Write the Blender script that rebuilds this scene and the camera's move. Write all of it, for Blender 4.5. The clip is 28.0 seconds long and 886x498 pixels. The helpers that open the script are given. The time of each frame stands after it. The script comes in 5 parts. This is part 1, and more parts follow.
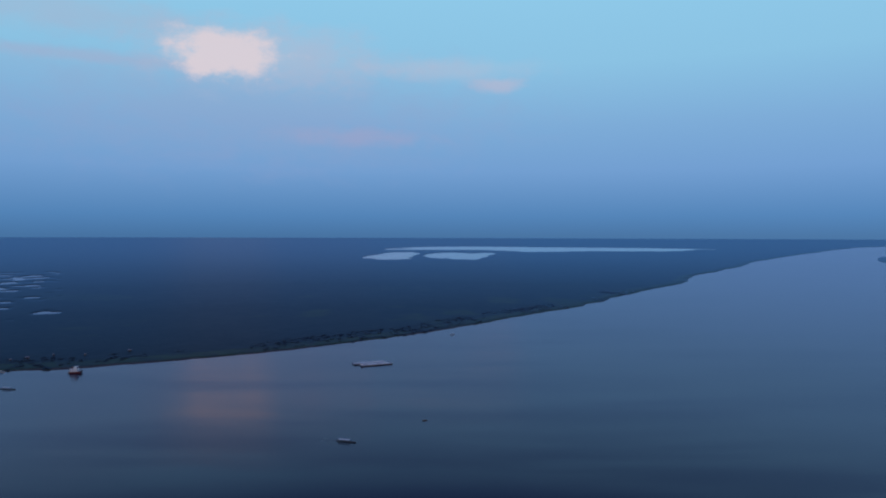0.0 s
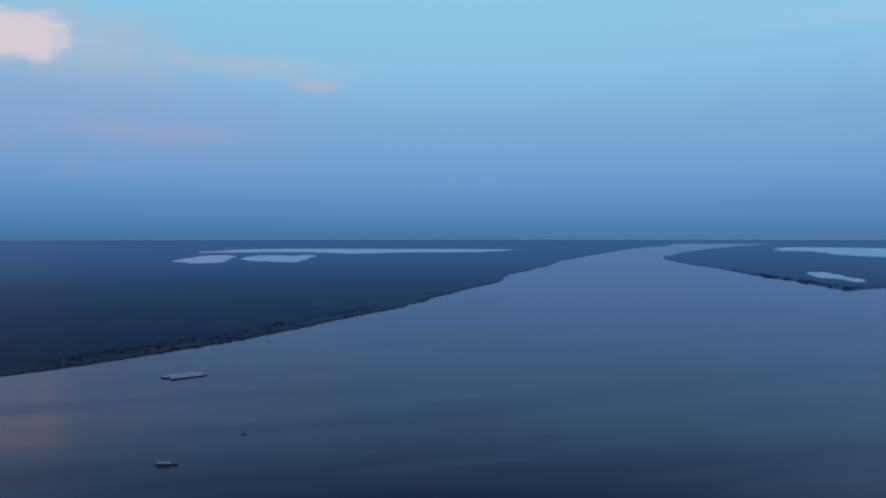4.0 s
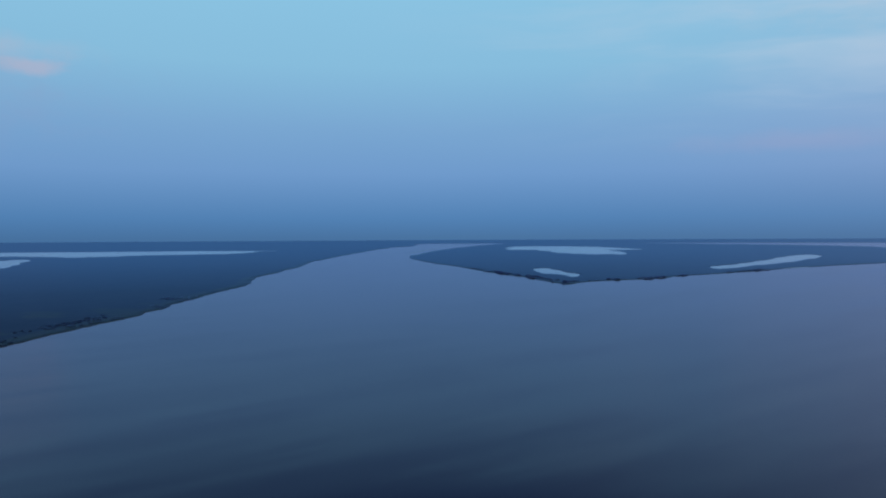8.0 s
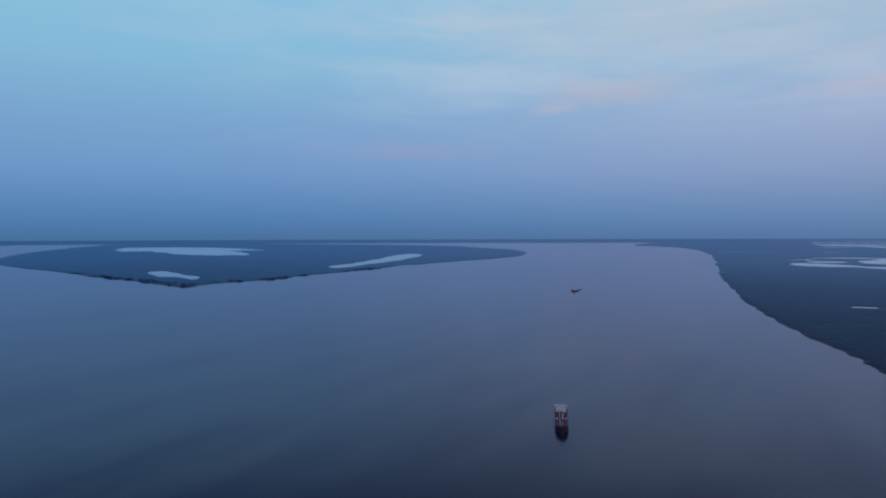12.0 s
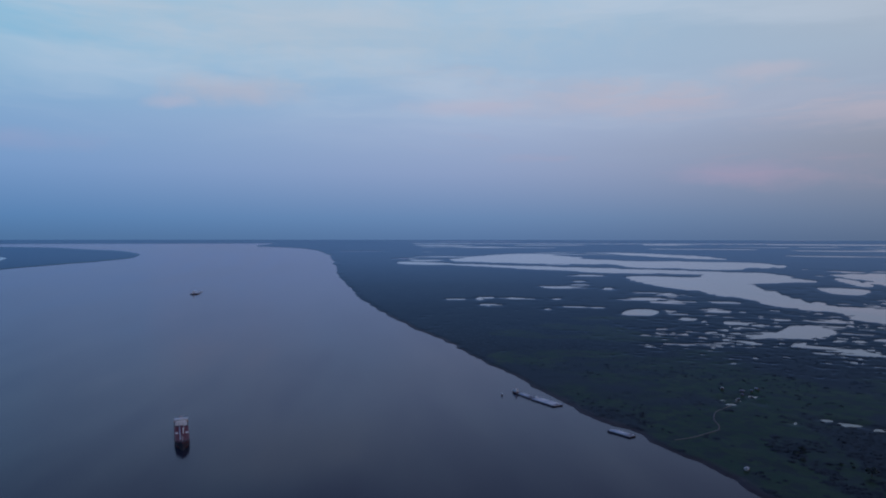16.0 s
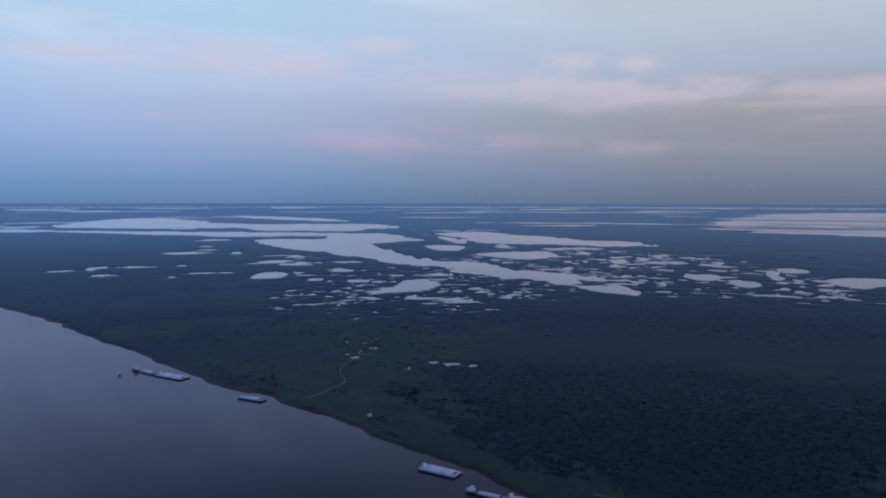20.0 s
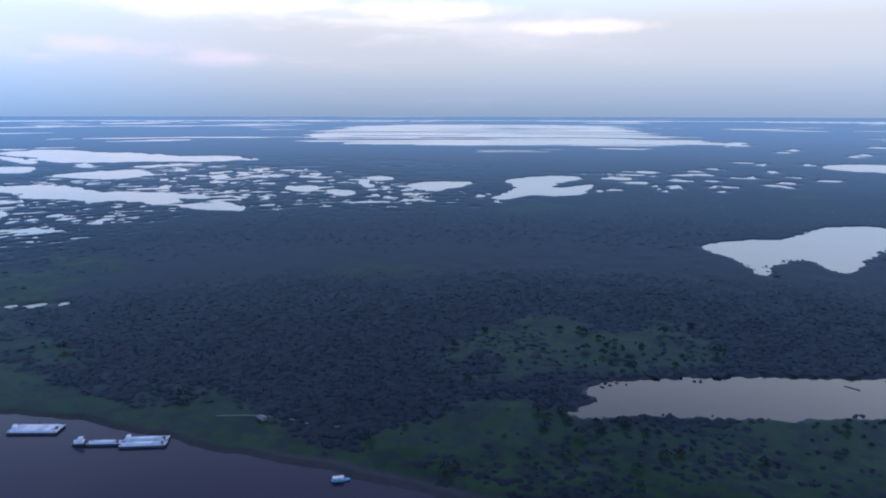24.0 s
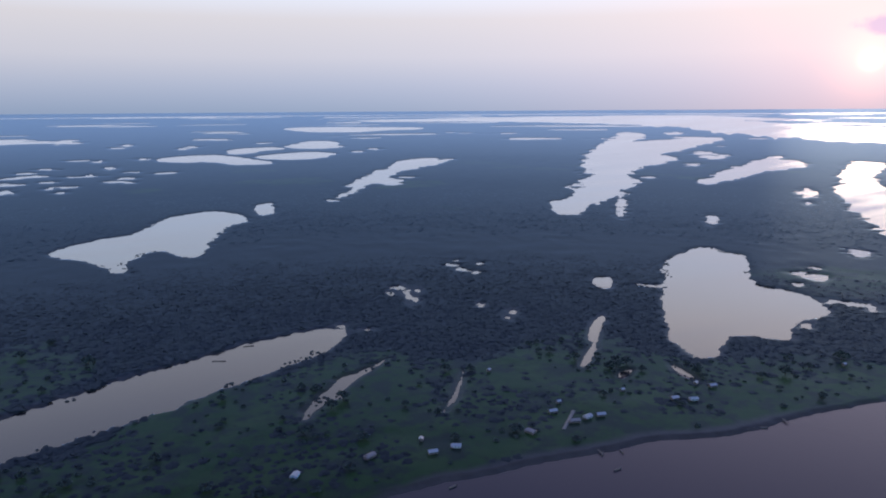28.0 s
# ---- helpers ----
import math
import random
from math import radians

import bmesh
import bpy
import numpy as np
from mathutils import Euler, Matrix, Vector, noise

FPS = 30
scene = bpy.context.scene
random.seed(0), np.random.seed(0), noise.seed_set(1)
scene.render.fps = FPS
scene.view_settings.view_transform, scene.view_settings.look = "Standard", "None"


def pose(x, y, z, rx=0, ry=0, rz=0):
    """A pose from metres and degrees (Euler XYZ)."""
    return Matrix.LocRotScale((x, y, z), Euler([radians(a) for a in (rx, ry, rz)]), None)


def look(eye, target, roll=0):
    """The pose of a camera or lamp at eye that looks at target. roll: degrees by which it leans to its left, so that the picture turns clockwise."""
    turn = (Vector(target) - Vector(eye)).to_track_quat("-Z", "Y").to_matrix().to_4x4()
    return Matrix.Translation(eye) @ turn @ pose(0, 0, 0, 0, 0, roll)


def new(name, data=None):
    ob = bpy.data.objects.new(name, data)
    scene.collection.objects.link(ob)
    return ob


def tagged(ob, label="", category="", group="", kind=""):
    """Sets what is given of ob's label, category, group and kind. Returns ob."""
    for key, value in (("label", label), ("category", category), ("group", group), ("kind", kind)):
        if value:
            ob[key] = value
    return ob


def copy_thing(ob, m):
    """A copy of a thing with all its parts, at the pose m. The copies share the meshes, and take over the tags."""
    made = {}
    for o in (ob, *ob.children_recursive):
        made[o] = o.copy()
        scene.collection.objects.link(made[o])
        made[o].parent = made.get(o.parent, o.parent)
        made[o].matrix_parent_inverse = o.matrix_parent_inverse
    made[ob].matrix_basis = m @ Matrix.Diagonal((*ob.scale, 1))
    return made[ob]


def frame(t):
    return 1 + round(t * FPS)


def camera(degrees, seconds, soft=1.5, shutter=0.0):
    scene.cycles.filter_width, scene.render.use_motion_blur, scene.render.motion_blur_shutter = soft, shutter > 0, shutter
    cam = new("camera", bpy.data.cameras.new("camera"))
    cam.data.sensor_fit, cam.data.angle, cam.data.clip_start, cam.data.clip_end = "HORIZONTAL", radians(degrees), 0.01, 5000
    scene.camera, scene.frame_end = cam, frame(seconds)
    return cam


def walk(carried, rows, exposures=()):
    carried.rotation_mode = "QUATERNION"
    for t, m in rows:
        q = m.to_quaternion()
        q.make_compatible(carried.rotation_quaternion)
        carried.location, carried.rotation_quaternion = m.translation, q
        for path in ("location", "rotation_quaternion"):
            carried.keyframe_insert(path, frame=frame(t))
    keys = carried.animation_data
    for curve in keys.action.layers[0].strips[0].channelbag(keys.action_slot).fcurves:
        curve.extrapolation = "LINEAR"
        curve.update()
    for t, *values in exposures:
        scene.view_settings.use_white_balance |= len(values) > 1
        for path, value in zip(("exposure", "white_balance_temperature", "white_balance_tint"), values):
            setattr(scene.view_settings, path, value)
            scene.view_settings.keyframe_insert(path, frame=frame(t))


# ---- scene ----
cam = camera(64.61, 28.0, soft=2.0)
EYE = 200.0  # the drone hovers this high over the river
# seconds, east, north, heading clockwise from north, tilt up, lean
PATH = [
    (0, -0.0, -0.0, 0.00, -1.09, 0.16), (0.5, -0.2, 2.2, 1.38, -1.04, 0.10), (1, -0.4, 4.4, 3.09, -1.04, 0.13),
    (1.5, -0.4, 6.6, 4.96, -1.02, 0.09), (2, -0.4, 8.8, 6.94, -1.00, 0.11), (2.5, -0.2, 11.0, 8.83, -0.99, 0.05),
    (3, -0.1, 13.1, 10.72, -1.00, 0.07), (3.5, -0.1, 15.2, 12.61, -0.97, 0.02), (5.5, -0.3, 23.0, 20.52, -0.93, -0.10),
    (6, -0.1, 24.9, 22.66, -0.93, -0.09), (6.5, 0.3, 26.7, 25.03, -0.91, -0.11), (7, 1.0, 28.3, 27.67, -0.92, -0.11),
    (7.5, 1.9, 29.8, 31.10, -0.92, -0.26), (8, 3.1, 31.2, 34.78, -0.92, -0.28), (8.5, 4.7, 32.4, 38.51, -0.94, -0.20),
    (9, 6.4, 33.6, 42.25, -0.92, -0.14), (9.5, 8.5, 34.6, 46.02, -0.94, -0.22), (10, 10.6, 35.6, 49.79, -0.96, -0.23),
    (10.5, 12.9, 36.6, 53.54, -0.97, -0.19), (11, 15.3, 37.5, 57.31, -0.96, -0.17), (11.5, 17.8, 38.4, 61.08, -0.97, -0.18),
    (12, 20.2, 39.3, 64.85, -0.98, -0.16), (12.5, 22.5, 40.3, 68.62, -0.97, -0.13), (14.5, 31.3, 44.5, 83.77, -0.98, 0.04),
    (15, 33.0, 45.1, 87.54, -0.98, 0.03), (15.5, 34.4, 45.3, 91.31, -0.96, 0.09), (16, 35.4, 45.1, 95.08, -0.94, 0.06),
    (16.5, 36.6, 44.6, 98.81, -0.92, 0.03), (17, 38.0, 44.0, 102.45, -0.91, 0.05), (17.5, 39.5, 43.2, 106.18, -0.89, 0.05),
    (18, 41.2, 42.3, 109.89, -0.89, 0.09), (18.5, 42.8, 41.5, 113.59, -1.22, 0.07), (19, 44.2, 40.7, 117.25, -2.12, 0.06),
    (19.5, 45.5, 39.9, 120.99, -3.02, 0.14), (20, 46.8, 39.2, 124.76, -3.92, 0.08), (20.5, 48.2, 38.6, 128.54, -4.81, 0.17),
    (22.5, 54.3, 37.3, 143.88, -8.34, 0.17), (23, 55.7, 36.8, 148.16, -9.19, 0.22), (23.5, 56.9, 36.3, 152.47, -10.07, 0.11),
    (24, 57.7, 35.5, 156.74, -10.88, 0.11), (24.5, 58.0, 34.5, 161.10, -11.15, 0.07), (25, 57.8, 33.4, 165.88, -11.13, 0.05),
    (25.5, 57.5, 32.1, 171.50, -11.14, 0.11), (26, 57.2, 30.9, 177.99, -11.18, -0.01), (26.5, 56.8, 29.7, 185.29, -11.21, -0.10),
    (27, 56.5, 28.4, 192.58, -11.25, -0.19), (27.5, 56.2, 27.1, 199.92, -11.28, -0.27), (28, 56.0, 25.8, 207.12, -11.32, -0.37),
]

walk(cam, [(t, pose(x, y, EYE, 90 + tilt, 0, -head) @ pose(0, 0, 0, 0, 0, lean)) for t, x, y, head, tilt, lean in PATH],
     exposures=[(0, -0.25, 6580, 9), (9, -0.37, 6580, 9), (12.5, -0.41, 6620, 10), (17, -0.42, 6650, 10), (18.5, -0.33, 6620, 10), (20.5, 0.08, 6550, 8), (23, 0.88, 6450, 5), (25, 1.27, 6500, 6), (26.8, 1.2, 6750, 8), (28, 1.0, 7050, 10)])

SUN_AZ, SUN_EL = 237.8, 3.1


# ---- world and sun ----
def lin(r, g, b):
    """Linear colour from 8-bit display values."""
    f = lambda c: c / 12.92 if c <= 0.04045 else ((c + 0.055) / 1.055) ** 2.4
    return (f(r / 255), f(g / 255), f(b / 255), 1.0)


def bright(stops, k, high=0.5):
    """The stops of a ramp, those of the low sky k times as bright."""
    return [(p, tuple(c * k for c in colour[:3]) + (1.0,)) if p < high else (p, colour) for p, colour in stops]


class Nodes:
    """Short hand for node trees."""

    def __init__(self, tree):
        self.tree = tree
        tree.nodes.clear()

    def add(self, kind, **inputs):
        node = self.tree.nodes.new(kind)
        for key, value in inputs.items():
            self.put(node, key, value)
        return node

    def put(self, node, key, value):
        key = int(key[1:]) if key[0] == "i" and key[1:].isdigit() else key.replace("_", " ")
        if isinstance(value, bpy.types.NodeSocket):
            self.tree.links.new(value, node.inputs[key])
        else:
            node.inputs[key].default_value = value

    def math(self, op, a, b=0.0, c=0.0, clamp=False):
        node = self.add("ShaderNodeMath", i0=a, i1=b, i2=c)
        node.operation, node.use_clamp = op, clamp
        return node.outputs[0]

    def vec(self, op, a, b=(0, 0, 0)):
        node = self.add("ShaderNodeVectorMath", i0=a, i1=b)
        node.operation = op
        return node

    def xyz(self, x, y, z):
        return self.add("ShaderNodeCombineXYZ", X=x, Y=y, Z=z).outputs[0]

    def ramp(self, fac, stops, ease="LINEAR"):
        node = self.add("ShaderNodeValToRGB", Fac=fac)
        ramp = node.color_ramp
        ramp.interpolation = ease
        while len(ramp.elements) < len(stops):
            ramp.elements.new(0.5)
        for element, (place, colour) in zip(ramp.elements, stops):
            element.position = place
            element.color = colour if len(colour) == 4 else (*colour, 1)
        return node.outputs[0]

    def step(self, value, low, high):
        node = self.add("ShaderNodeMapRange", Value=value, From_Min=low, From_Max=high)
        node.interpolation_type = "SMOOTHSTEP"
        return node.outputs[0]

    def mix(self, fac, a, b, blend="MIX"):
        node = self.tree.nodes.new("ShaderNodeMix")
        node.data_type, node.blend_type = "RGBA", blend
        for key, value in (("Factor", fac), ("A", a), ("B", b)):
            socket = next(s for s in node.inputs if s.name == key and s.enabled)
            if isinstance(value, bpy.types.NodeSocket):
                self.tree.links.new(value, socket)
            else:
                socket.default_value = value
        return next(s for s in node.outputs if s.enabled)

    def noise(self, vector, scale, detail=3.0, rough=0.5, distort=0.0):
        return self.add("ShaderNodeTexNoise", Vector=vector, Scale=scale, Detail=detail, Roughness=rough, Distortion=distort).outputs[0]


def build_world():
    world = bpy.data.worlds.new("dusk_sky")
    scene.world = world
    world.use_nodes = True
    n = Nodes(world.node_tree)
    way = n.add("ShaderNodeTexCoord").outputs["Generated"]
    part = n.add("ShaderNodeSeparateXYZ", Vector=way)
    x, y, z = part.outputs
    deg = 180 / math.pi
    el = n.math("MULTIPLY", n.math("ARCSINE", z), deg)  # degrees above the horizon
    # azimuth clockwise from north, cut at 285 degrees
    turn = radians(105)
    xr = n.math("SUBTRACT", n.math("MULTIPLY", x, math.cos(turn)), n.math("MULTIPLY", y, math.sin(turn)))
    yr = n.math("ADD", n.math("MULTIPLY", x, math.sin(turn)), n.math("MULTIPLY", y, math.cos(turn)))
    az = n.math("ADD", n.math("MULTIPLY", n.math("ARCTAN2", xr, yr), deg), 105.0)
    sx, sy = math.sin(radians(SUN_AZ)), math.cos(radians(SUN_AZ))
    e = n.math("DIVIDE", el, 40.0, clamp=True)
    # dusk air, from the horizon up to 40 degrees: opposite the sun and towards it
    # above 19 degrees, out of view, darkened on purpose to deepen water and land
    far = n.ramp(e, bright([(0.0, lin(62, 108, 156)), (0.04, lin(78, 127, 178)), (0.13, lin(112, 156, 205)), (0.22, lin(124, 170, 213)),
                     (0.34, lin(138, 193, 226)), (0.47, lin(142, 200, 232)), (0.53, lin(44, 76, 158)), (0.7, lin(22, 50, 134)), (1.0, lin(20, 50, 134))], 1.28))
    east = n.ramp(e, bright([(0.0, lin(84, 116, 161)), (0.04, lin(104, 135, 177)), (0.13, lin(145, 163, 199)), (0.22, lin(163, 181, 213)),
                      (0.34, lin(160, 190, 220)), (0.46, lin(154, 196, 228)), (0.58, lin(108, 132, 184)), (0.75, lin(56, 80, 148)), (1.0, lin(22, 52, 136))], 1.32))
    # higher stops, mostly out of view, set bright to lighten lakes and river
    near = n.ramp(e, bright([(0.0, lin(128, 146, 176)), (0.05, lin(162, 172, 194)), (0.1, lin(190, 193, 207)), (0.17, lin(205, 205, 214)),
                      (0.25, lin(176, 189, 211)), (0.34, lin(194, 206, 223)), (0.42, lin(204, 204, 212)), (0.6, lin(172, 178, 202)), (0.8, lin(150, 160, 196)), (1.0, lin(92, 116, 178))], 0.58, 0.22))
    sky = n.mix(n.step(az, 40, 112), far, east)
    sky = n.mix(n.math("MULTIPLY", n.step(az, 93, 152), n.step(az, 284, 256)), sky, near)
    # thin high veil, and a long cloud deck lit pink from below, which sinks towards the south
    sway = n.noise(n.xyz(n.math("MULTIPLY", az, 0.05), n.math("MULTIPLY", el, 0.25), 3.0), 1.0, 3)
    el2 = n.math("ADD", el, n.math("MULTIPLY", sway, 5.0))
    veil = n.noise(n.xyz(n.math("MULTIPLY", az, 0.035), n.math("MULTIPLY", el2, 0.22), 7.0), 1.0, 5, 0.55)
    veil = n.math("MULTIPLY", n.step(veil, 0.42, 0.7), n.math("MULTIPLY", n.step(el, 5.0, 15.0), n.math("MULTIPLY", n.step(az, 25, 75), n.step(az, 150, 108))))
    sky = n.mix(n.math("MULTIPLY", veil, 0.6), sky, tuple(c * 1.4 for c in lin(190, 204, 222)[:3]) + (1,))
    streak = n.noise(n.xyz(n.math("MULTIPLY", az, 0.07), n.math("MULTIPLY", el2, 0.5), 0.0), 1.0, 6, 0.6)
    ruffle = n.noise(n.xyz(n.math("MULTIPLY", az, 0.16), n.math("MULTIPLY", el, 0.45), 5.0), 1.0, 5, 0.62)
    over = n.math("ADD", n.math("ADD", el, n.math("MULTIPLY", az, 0.085)), n.math("MULTIPLY", n.math("SUBTRACT", ruffle, 0.5), 4.0))
    side = n.math("MULTIPLY", n.step(az, 84, 112), n.step(az, 178, 138))
    deck = n.math("MULTIPLY", n.math("MULTIPLY", n.step(over, 21.9, 20.9), n.step(over, 17.8, 20.5)), side)
    deck = n.math("MULTIPLY", deck, n.math("ADD", n.math("MULTIPLY", n.step(streak, 0.4, 0.58), 0.75), 0.25))
    sky = n.mix(n.math("MULTIPLY", deck, 0.55), sky, tuple(c * 1.06 for c in lin(214, 202, 216)[:3]) + (1,))
    tuft = n.math("MULTIPLY", n.math("MULTIPLY", n.step(over, 13.4, 15.2), n.step(over, 17.4, 16.0)), n.math("MULTIPLY", n.step(streak, 0.5, 0.66), side))
    sky = n.mix(n.math("MULTIPLY", tuft, 0.18), sky, lin(206, 178, 200))
    # bank of cumulus far to the north-west, still in the sun, with flat streaks beside it
    edge = n.noise(n.xyz(n.math("MULTIPLY", az, 0.34), n.math("MULTIPLY", el, 0.55), 1.0), 1.0, 5, 0.6)
    edge = n.math("MULTIPLY", n.math("SUBTRACT", edge, 0.5), 2.0)

    def heap(a, b, wide, high, soft):
        u = n.math("DIVIDE", n.math("SUBTRACT", az, a), wide)
        v = n.math("DIVIDE", n.math("SUBTRACT", el, b), high)
        r = n.math("SQRT", n.math("ADD", n.math("MULTIPLY", u, u), n.math("MULTIPLY", v, v)))
        return n.step(n.math("ADD", r, edge), 1.0 + soft, 1.0 - soft)

    northern_clouds = [(-15, 10.0, 15, 3.6, 0.9, 0.32, lin(160, 168, 208)),
        (-29, 15.6, 10, 1.1, 0.9, 0.55, lin(172, 192, 220)),
        (-27, 12.8, 9, 0.4, 0.8, 0.5, lin(172, 184, 216)),
        (-14, 13.8, 7.5, 2.0, 0.8, 0.45, lin(196, 198, 220)),
        (-17.2, 13.8, 3.9, 1.7, 0.4, 0.92, lin(232, 220, 228)),
        (0.5, 13.2, 5.2, 0.7, 0.9, 0.36, lin(200, 202, 222)),
        (-7.5, 7.9, 4.5, 0.6, 0.9, 0.4, lin(176, 172, 206)),
        (4.6, 12.0, 1.6, 0.5, 0.7, 0.5, lin(205, 195, 215)),
        (73.7, 10.2, 1.6, 0.45, 0.7, 0.35, lin(216, 204, 218))]
    eastern_clouds = [(78.5, 11.3, 4.0, 0.9, 0.9, 0.5, lin(205, 200, 214)),
        (119.5, 12.3, 2.6, 0.5, 0.9, 0.3, lin(226, 206, 216)),
        (134.9, 10.9, 1.8, 0.6, 0.9, 0.3, lin(232, 212, 218)),
        (140.1, 10.5, 1.5, 0.5, 0.9, 0.3, lin(238, 218, 222)),
        (118.0, 4.9, 4.0, 0.6, 0.9, 0.22, lin(206, 176, 206)),
        (130.4, 4.9, 2.2, 0.5, 0.8, 0.22, lin(206, 178, 206)),
        (139.6, 4.1, 2.4, 0.5, 0.8, 0.22, lin(206, 178, 204)),
        (155.6, 8.0, 5.0, 0.5, 0.8, 0.3, lin(236, 210, 216)),
        (167.8, 6.6, 4.0, 0.4, 0.9, 0.4, lin(236, 212, 216))]
    southern_clouds = [(86.0, 16.5, 16.0, 2.6, 1.0, 0.45, lin(206, 214, 226)),
        (97.0, 10.5, 4.0, 0.5, 0.9, 0.35, lin(214, 202, 218)),
        (61.5, 6.9, 6.0, 0.6, 1.0, 0.2, lin(186, 176, 208))]
    for a, up, wide, high, soft, strength, tint in northern_clouds + eastern_clouds + southern_clouds:
        sky = n.mix(n.math("MULTIPLY", heap(a, up, wide, high, soft), strength), sky, tuple(c * 1.12 for c in tint[:3]) + (1,))
    # small dark cloud over the sun, and the sun's own glow in the haze
    sun = (sx * math.cos(radians(SUN_EL)), sy * math.cos(radians(SUN_EL)), math.sin(radians(SUN_EL)))
    dot = n.math("MAXIMUM", n.vec("DOT_PRODUCT", way, sun).outputs["Value"], 0.0)
    glow = n.math("MULTIPLY", n.math("ADD", n.math("MULTIPLY", n.math("POWER", dot, 1400.0), 0.3), n.math("ADD", n.math("MULTIPLY", n.math("POWER", dot, 110.0), 0.1), n.math("MULTIPLY", n.math("POWER", dot, 16.0), 0.09))), 1.0)
    sky = n.mix(1.0, sky, n.mix(glow, (0, 0, 0, 1), lin(255, 160, 118)), "ADD")
    # broad glow added mostly above 9 degrees, out of view, to brighten river and land
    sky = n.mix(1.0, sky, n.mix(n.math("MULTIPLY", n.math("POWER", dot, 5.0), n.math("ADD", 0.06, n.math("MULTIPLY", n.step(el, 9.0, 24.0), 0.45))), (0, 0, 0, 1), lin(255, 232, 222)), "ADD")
    sky = n.mix(n.math("MULTIPLY", heap(238.6, 5.4, 1.9, 0.6, 0.4), 0.8), sky, lin(172, 150, 176))
    core = n.math("POWER", dot, 26000.0)
    sky = n.mix(1.0, sky, n.mix(core, (0, 0, 0, 1), (0.8, 0.6, 0.42, 1)), "ADD")
    air = n.add("ShaderNodeTexSky")
    air.sky_type, air.sun_disc = "NISHITA", False
    air.sun_elevation, air.sun_rotation, air.dust_density = radians(SUN_EL), radians(SUN_AZ), 0.0
    air.air_density, air.ozone_density = 0.3, 1.0
    thin = n.add("ShaderNodeBackground", Color=n.mix(1.0, air.outputs[0], (0.12, 0.12, 0.2, 1), "MULTIPLY"), Strength=0.05)
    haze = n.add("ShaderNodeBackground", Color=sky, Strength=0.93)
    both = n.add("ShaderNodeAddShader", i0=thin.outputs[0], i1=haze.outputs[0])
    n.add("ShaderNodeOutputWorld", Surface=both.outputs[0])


build_world()
sun_lamp = new("sun", bpy.data.lights.new("sun", "SUN"))
sun_lamp.data.energy, sun_lamp.data.angle, sun_lamp.data.color = 0.12, radians(12.0), (1.0, 0.72, 0.5)
sun_lamp.matrix_world = look((0, 0, 500), (-math.sin(radians(SUN_AZ)) * 1000, -math.cos(radians(SUN_AZ)) * 1000, 500 - 1000 * math.tan(radians(SUN_EL))))


# ---- materials ----
def material(name):
    m = bpy.data.materials.new(name)
    m.use_nodes = True
    return m, Nodes(m.node_tree)


def finish(n, colour, rough=0.6, bump=None, strength=0.3, distance=0.05, **more):
    b = n.add("ShaderNodeBsdfPrincipled", Base_Color=colour, Roughness=rough, **more)
    if bump is not None:
        n.put(b, "Normal", n.add("ShaderNodeBump", Height=bump, Strength=strength, Distance=distance).outputs[0])
    n.add("ShaderNodeOutputMaterial", Surface=b.outputs[0])
    return b


def leafy(n, colour, bump, strength, distance, haze_gloss=1.0):
    """Matt leaf mass; a blue gloss at low viewing angles stands in for distance haze."""
    normal = n.add("ShaderNodeBump", Height=bump, Strength=strength, Distance=distance).outputs[0]
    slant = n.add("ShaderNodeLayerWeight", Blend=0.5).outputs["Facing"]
    # ramp of the imitated haze: more blue gloss the lower the sight line
    haze_share = n.ramp(slant, [(p, (v, v, v)) for p, v in ((0.45, 0.0), (0.62, 0.03), (0.77, 0.05), (0.827, 0.08), (0.867, 0.14), (0.891, 0.225), (0.905, 0.32), (0.914, 0.4), (0.921, 0.46), (0.927, 0.5))])
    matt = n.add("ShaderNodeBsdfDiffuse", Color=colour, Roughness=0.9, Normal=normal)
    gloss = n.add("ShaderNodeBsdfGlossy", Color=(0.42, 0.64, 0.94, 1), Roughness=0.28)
    both = n.add("ShaderNodeMixShader", i0=n.math("MULTIPLY", haze_share, haze_gloss), i1=matt.outputs[0], i2=gloss.outputs[0])
    n.add("ShaderNodeOutputMaterial", Surface=both.outputs[0])


